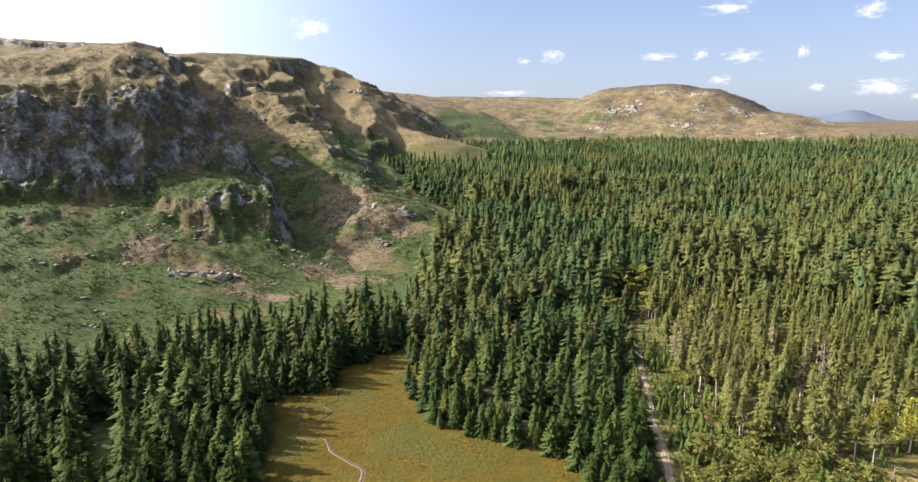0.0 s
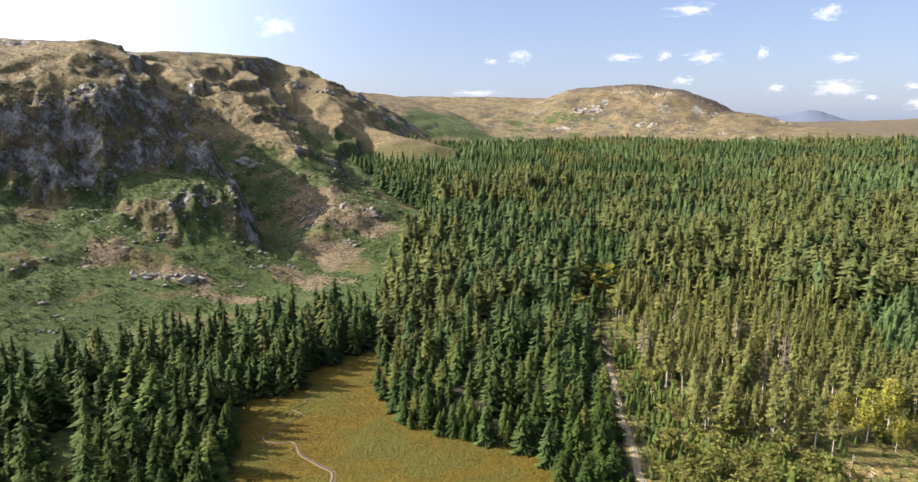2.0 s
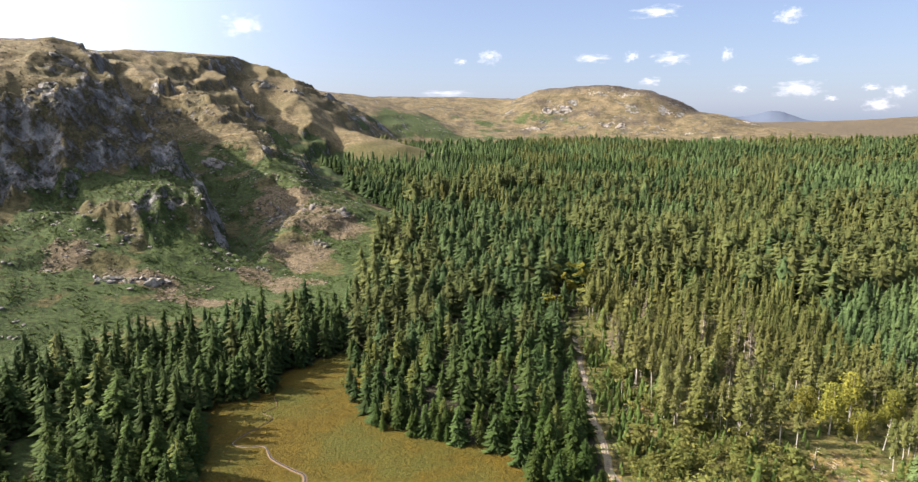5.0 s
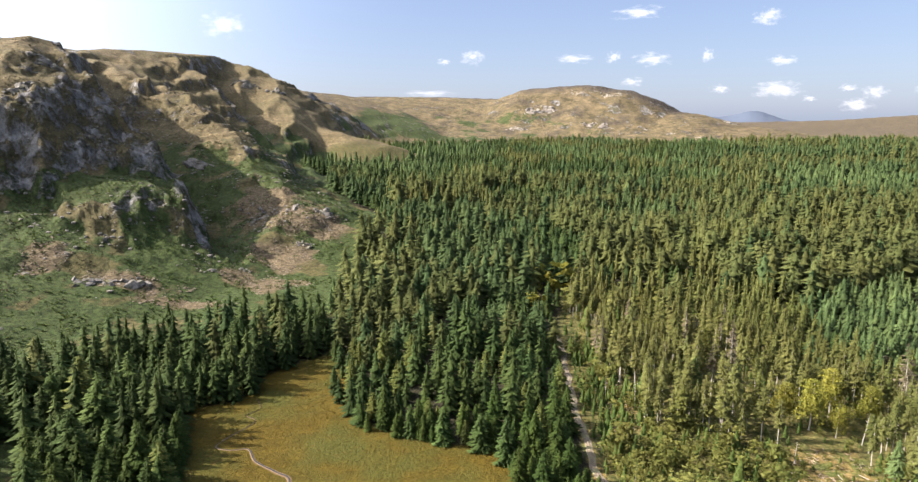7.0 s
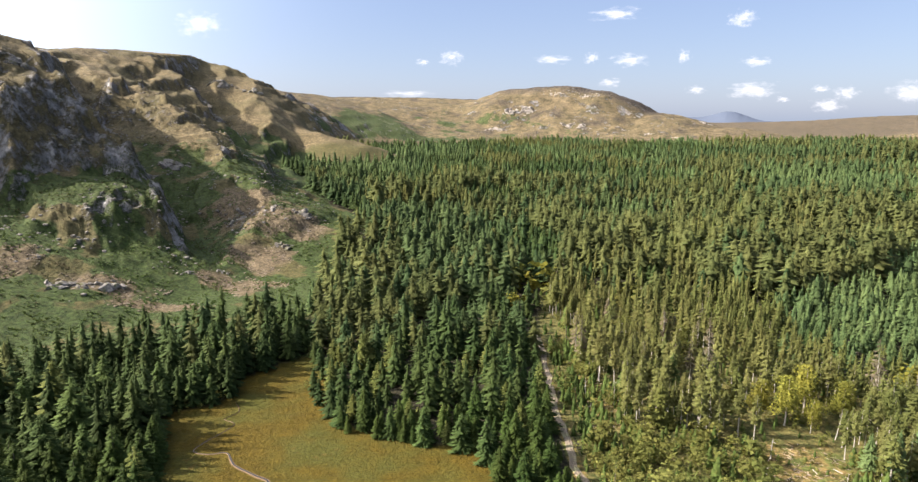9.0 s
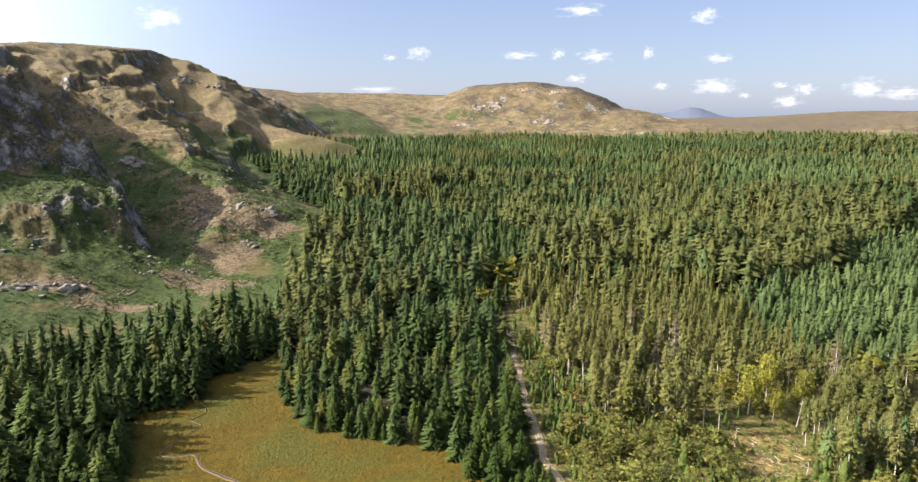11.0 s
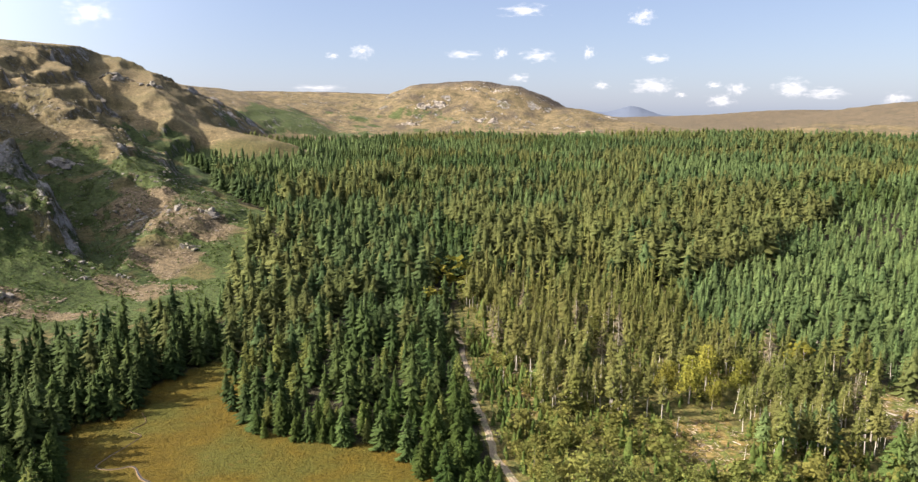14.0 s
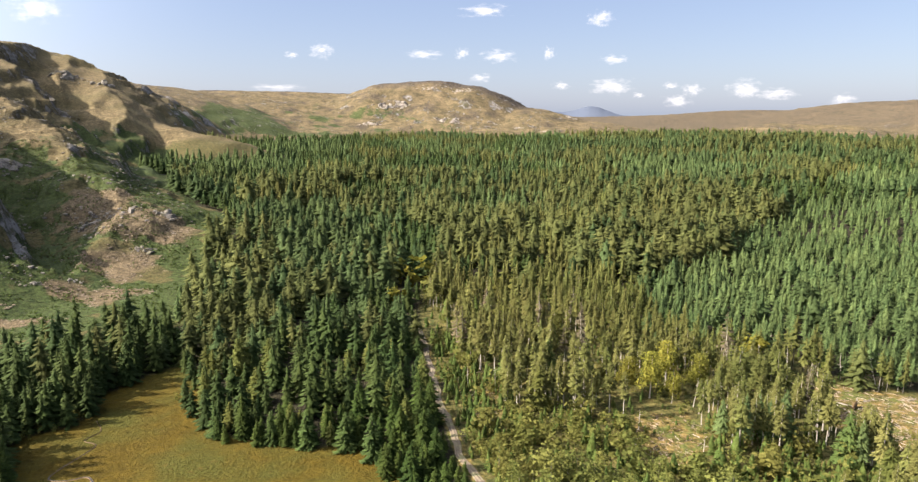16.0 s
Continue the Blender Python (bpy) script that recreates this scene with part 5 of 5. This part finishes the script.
BRASH = foliage("dry brash", (0.20, 0.16, 0.11), (0.42, 0.35, 0.26), (0.30, 0.20, 0.11), True, 0.05)
scatter("brash", x, y, lg.uniform(0.5, 1.5, len(x)), [stick(k) for k in range(5)], BRASH, "dry grey-brown branches left after felling", "brash")


def snag(x, y, tall, lean):
    """A bare standing stem with a few broken branches."""
    root = new("dead_snag")
    root.matrix_basis = pose(x, y, height(x, y) - 0.1, lean, lean * 0.6, (x * 37) % 360)
    a = new("stem", mesh_of("stem", *trunk_mesh(int(x), 6, 0.006, 0.015 if tall > 6 else 0.03), [PALE_BARK]))
    a.scale, a.parent = (tall, tall, tall), root
    g = np.random.default_rng(int(x * 3))
    for k in range(5):
        t = g.uniform(0.35, 0.9)
        b = new("broken_branch", log_mesh(k, g.uniform(0.5, 1.4), 0.04, PALE_BARK, 5))
        b.parent = root
        b.matrix_basis = pose(0, 0, t * tall, 0, -25, g.random() * 360) @ pose(0.4, 0, 0)
    tagged(root, "bare pale standing dead stem", "dead tree", "standing dead stems")


for spot in ((88, 121, 5, 2), (104, 116, 4, -3), (131, 108, 11, 3), (96, 131, 6, 5), (64, 172, 7, 2), (70, 165, 8, -2), (118, 137, 9, 6), (126, 143, 10, -8), (150, 146, 12, 6),
             (156, 141, 12, -4), (168, 142, 9, 8), (174, 138, 9, -5), (180, 131, 10, 14), (139, 128, 6, 2), (78, 150, 8, 3), (83, 163, 9, -2)):
    snag(*spot)


# ---- rock outcrops ----
def root_plate(x, y, wide, tall):
    """The upturned roots of a fallen tree, with its stem behind."""
    g = np.random.default_rng(61)
    root = new("root_plate")
    root.matrix_basis = pose(x, y, height(x, y), 0, 0, 25)
    bm = bmesh.new()
    spokes = 18
    rings = []
    for depth, grow in ((0.0, 0.35), (0.12, 0.8), (0.35, 1.0), (0.75, 0.6)):
        ring = []
        for k in range(spokes):
            a = k * 2 * math.pi / spokes
            q = grow * (0.8 + 0.35 * g.random())
            ring.append(bm.verts.new((0.5 * wide * q * math.cos(a), depth + 0.1 * g.random(), max(-0.1, tall * (0.5 + 0.5 * q * math.sin(a))))))
        rings.append(ring)
    for lo, hi in zip(rings, rings[1:]):
        for k in range(spokes):
            bm.faces.new((lo[k], lo[(k + 1) % spokes], hi[(k + 1) % spokes], hi[k]))
    bm.faces.new(rings[0][::-1])
    bm.faces.new(rings[-1])
    me = bpy.data.meshes.new("root_ball")
    bm.to_mesh(me)
    bm.free()
    me.materials.append(MUD)
    ball = new("root_ball", me)
    ball.parent = root
    stem = new("stem", log_mesh(71, 6.0, 0.2, CUT_WOOD))
    stem.parent = root
    stem.matrix_basis = pose(0.2, 3.4, 0.1, 0, 0, 95)
    tagged(root, "dark upturned root plate of a fallen tree on felled ground", "fallen tree")


root_plate(160, 121, 4.0, 1.9)


def block(seed):
    """An angular block of radius 1."""
    g = np.random.default_rng(seed)
    bm = bmesh.new()
    p = g.normal(0, 1, (16, 3))
    p /= np.linalg.norm(p, axis=1)[:, None]
    for q in p * g.uniform(0.75, 1.15, (16, 1)):
        bm.verts.new(q)
    bmesh.ops.convex_hull(bm, input=bm.verts)
    bmesh.ops.delete(bm, geom=[q for q in bm.verts if not q.link_faces], context="VERTS")
    bm.verts.index_update()
    v = np.array([q.co for q in bm.verts])
    f = np.array([[q.index for q in face.verts] for face in bm.faces])
    bm.free()
    return v, f


BLOCKS = {m: [mesh_of("block", *block(k), [m]) for k in range(8)] for m in (ROCK, PALE_ROCK)}


def outcrop(x, y, wide, tall, seed, mat):
    """A bluff of tumbled blocks, wider across the slope than deep."""
    g = np.random.default_rng(seed)
    n = int(12 + min(wide, 60) * 0.7)
    along = np.array([y, -x]) / math.hypot(x, y)
    away = np.array([x, y]) / math.hypot(x, y)
    spot = g.normal(0, 0.26, n)
    px = x + along[0] * spot * wide + away[0] * g.normal(0, 0.13, n) * wide
    py = y + along[1] * spot * wide + away[1] * g.normal(0, 0.13, n) * wide
    z = land(px, py)[0]
    root = new("rock_outcrop")
    root.location = (x, y, height(x, y))
    for k in range(n):
        size = tall * g.uniform(0.12, 0.42) * (1.2 - abs(spot[k]))
        ob = new("block", BLOCKS[mat][g.integers(0, 8)])
        ob.parent = root
        ob.matrix_basis = pose(px[k] - x, py[k] - y, z[k] - 0.4 * size - root.location.z, g.normal(0, 18), g.normal(0, 18), g.random() * 360) @ Matrix.Diagonal((size * g.uniform(1.1, 2.2), size * g.uniform(0.8, 1.4), size, 1))
    far = math.hypot(x, y) > 1200
    tagged(root, "pale rocky outcrop on a grassy hill" if far else "grey craggy outcrop on the steep hillside", "rock", "rock outcrops")


# x, y, width, height
OUTCROPS = [
    (371, 1595, 40, 14), (410, 1584, 45, 15), (323, 1515, 50, 10), (482, 1474, 40, 11), (508, 1455, 34, 11), (590, 1417, 30, 6), (628, 1361, 28, 5),
    (667, 1317, 26, 5), (821, 1460, 38, 12), (568, 1582, 60, 8), (497, 1622, 55, 7), (634, 1499, 50, 6), (-35, 417, 15, 7), (-74, 422, 22, 5),
    (-54, 420, 14, 4), (-44, 377, 12, 4), (-111, 298, 15, 7), (-129, 294, 16, 5), (-86, 327, 10, 3), (-71, 335, 9, 2.5), (-156, 488, 24, 8),
    (-136, 506, 22, 9), (-172, 876, 30, 10), (-163, 1074, 26, 10), (-140, 236, 8, 2.2), (-202, 439, 18, 7), (-198, 403, 16, 7), (-210, 1080, 50, 10),
]
for k, (x, y, wide, tall) in enumerate(OUTCROPS):
    outcrop(x, y, wide, tall, 300 + k, PALE_ROCK if math.hypot(x, y) > 1200 else ROCK)
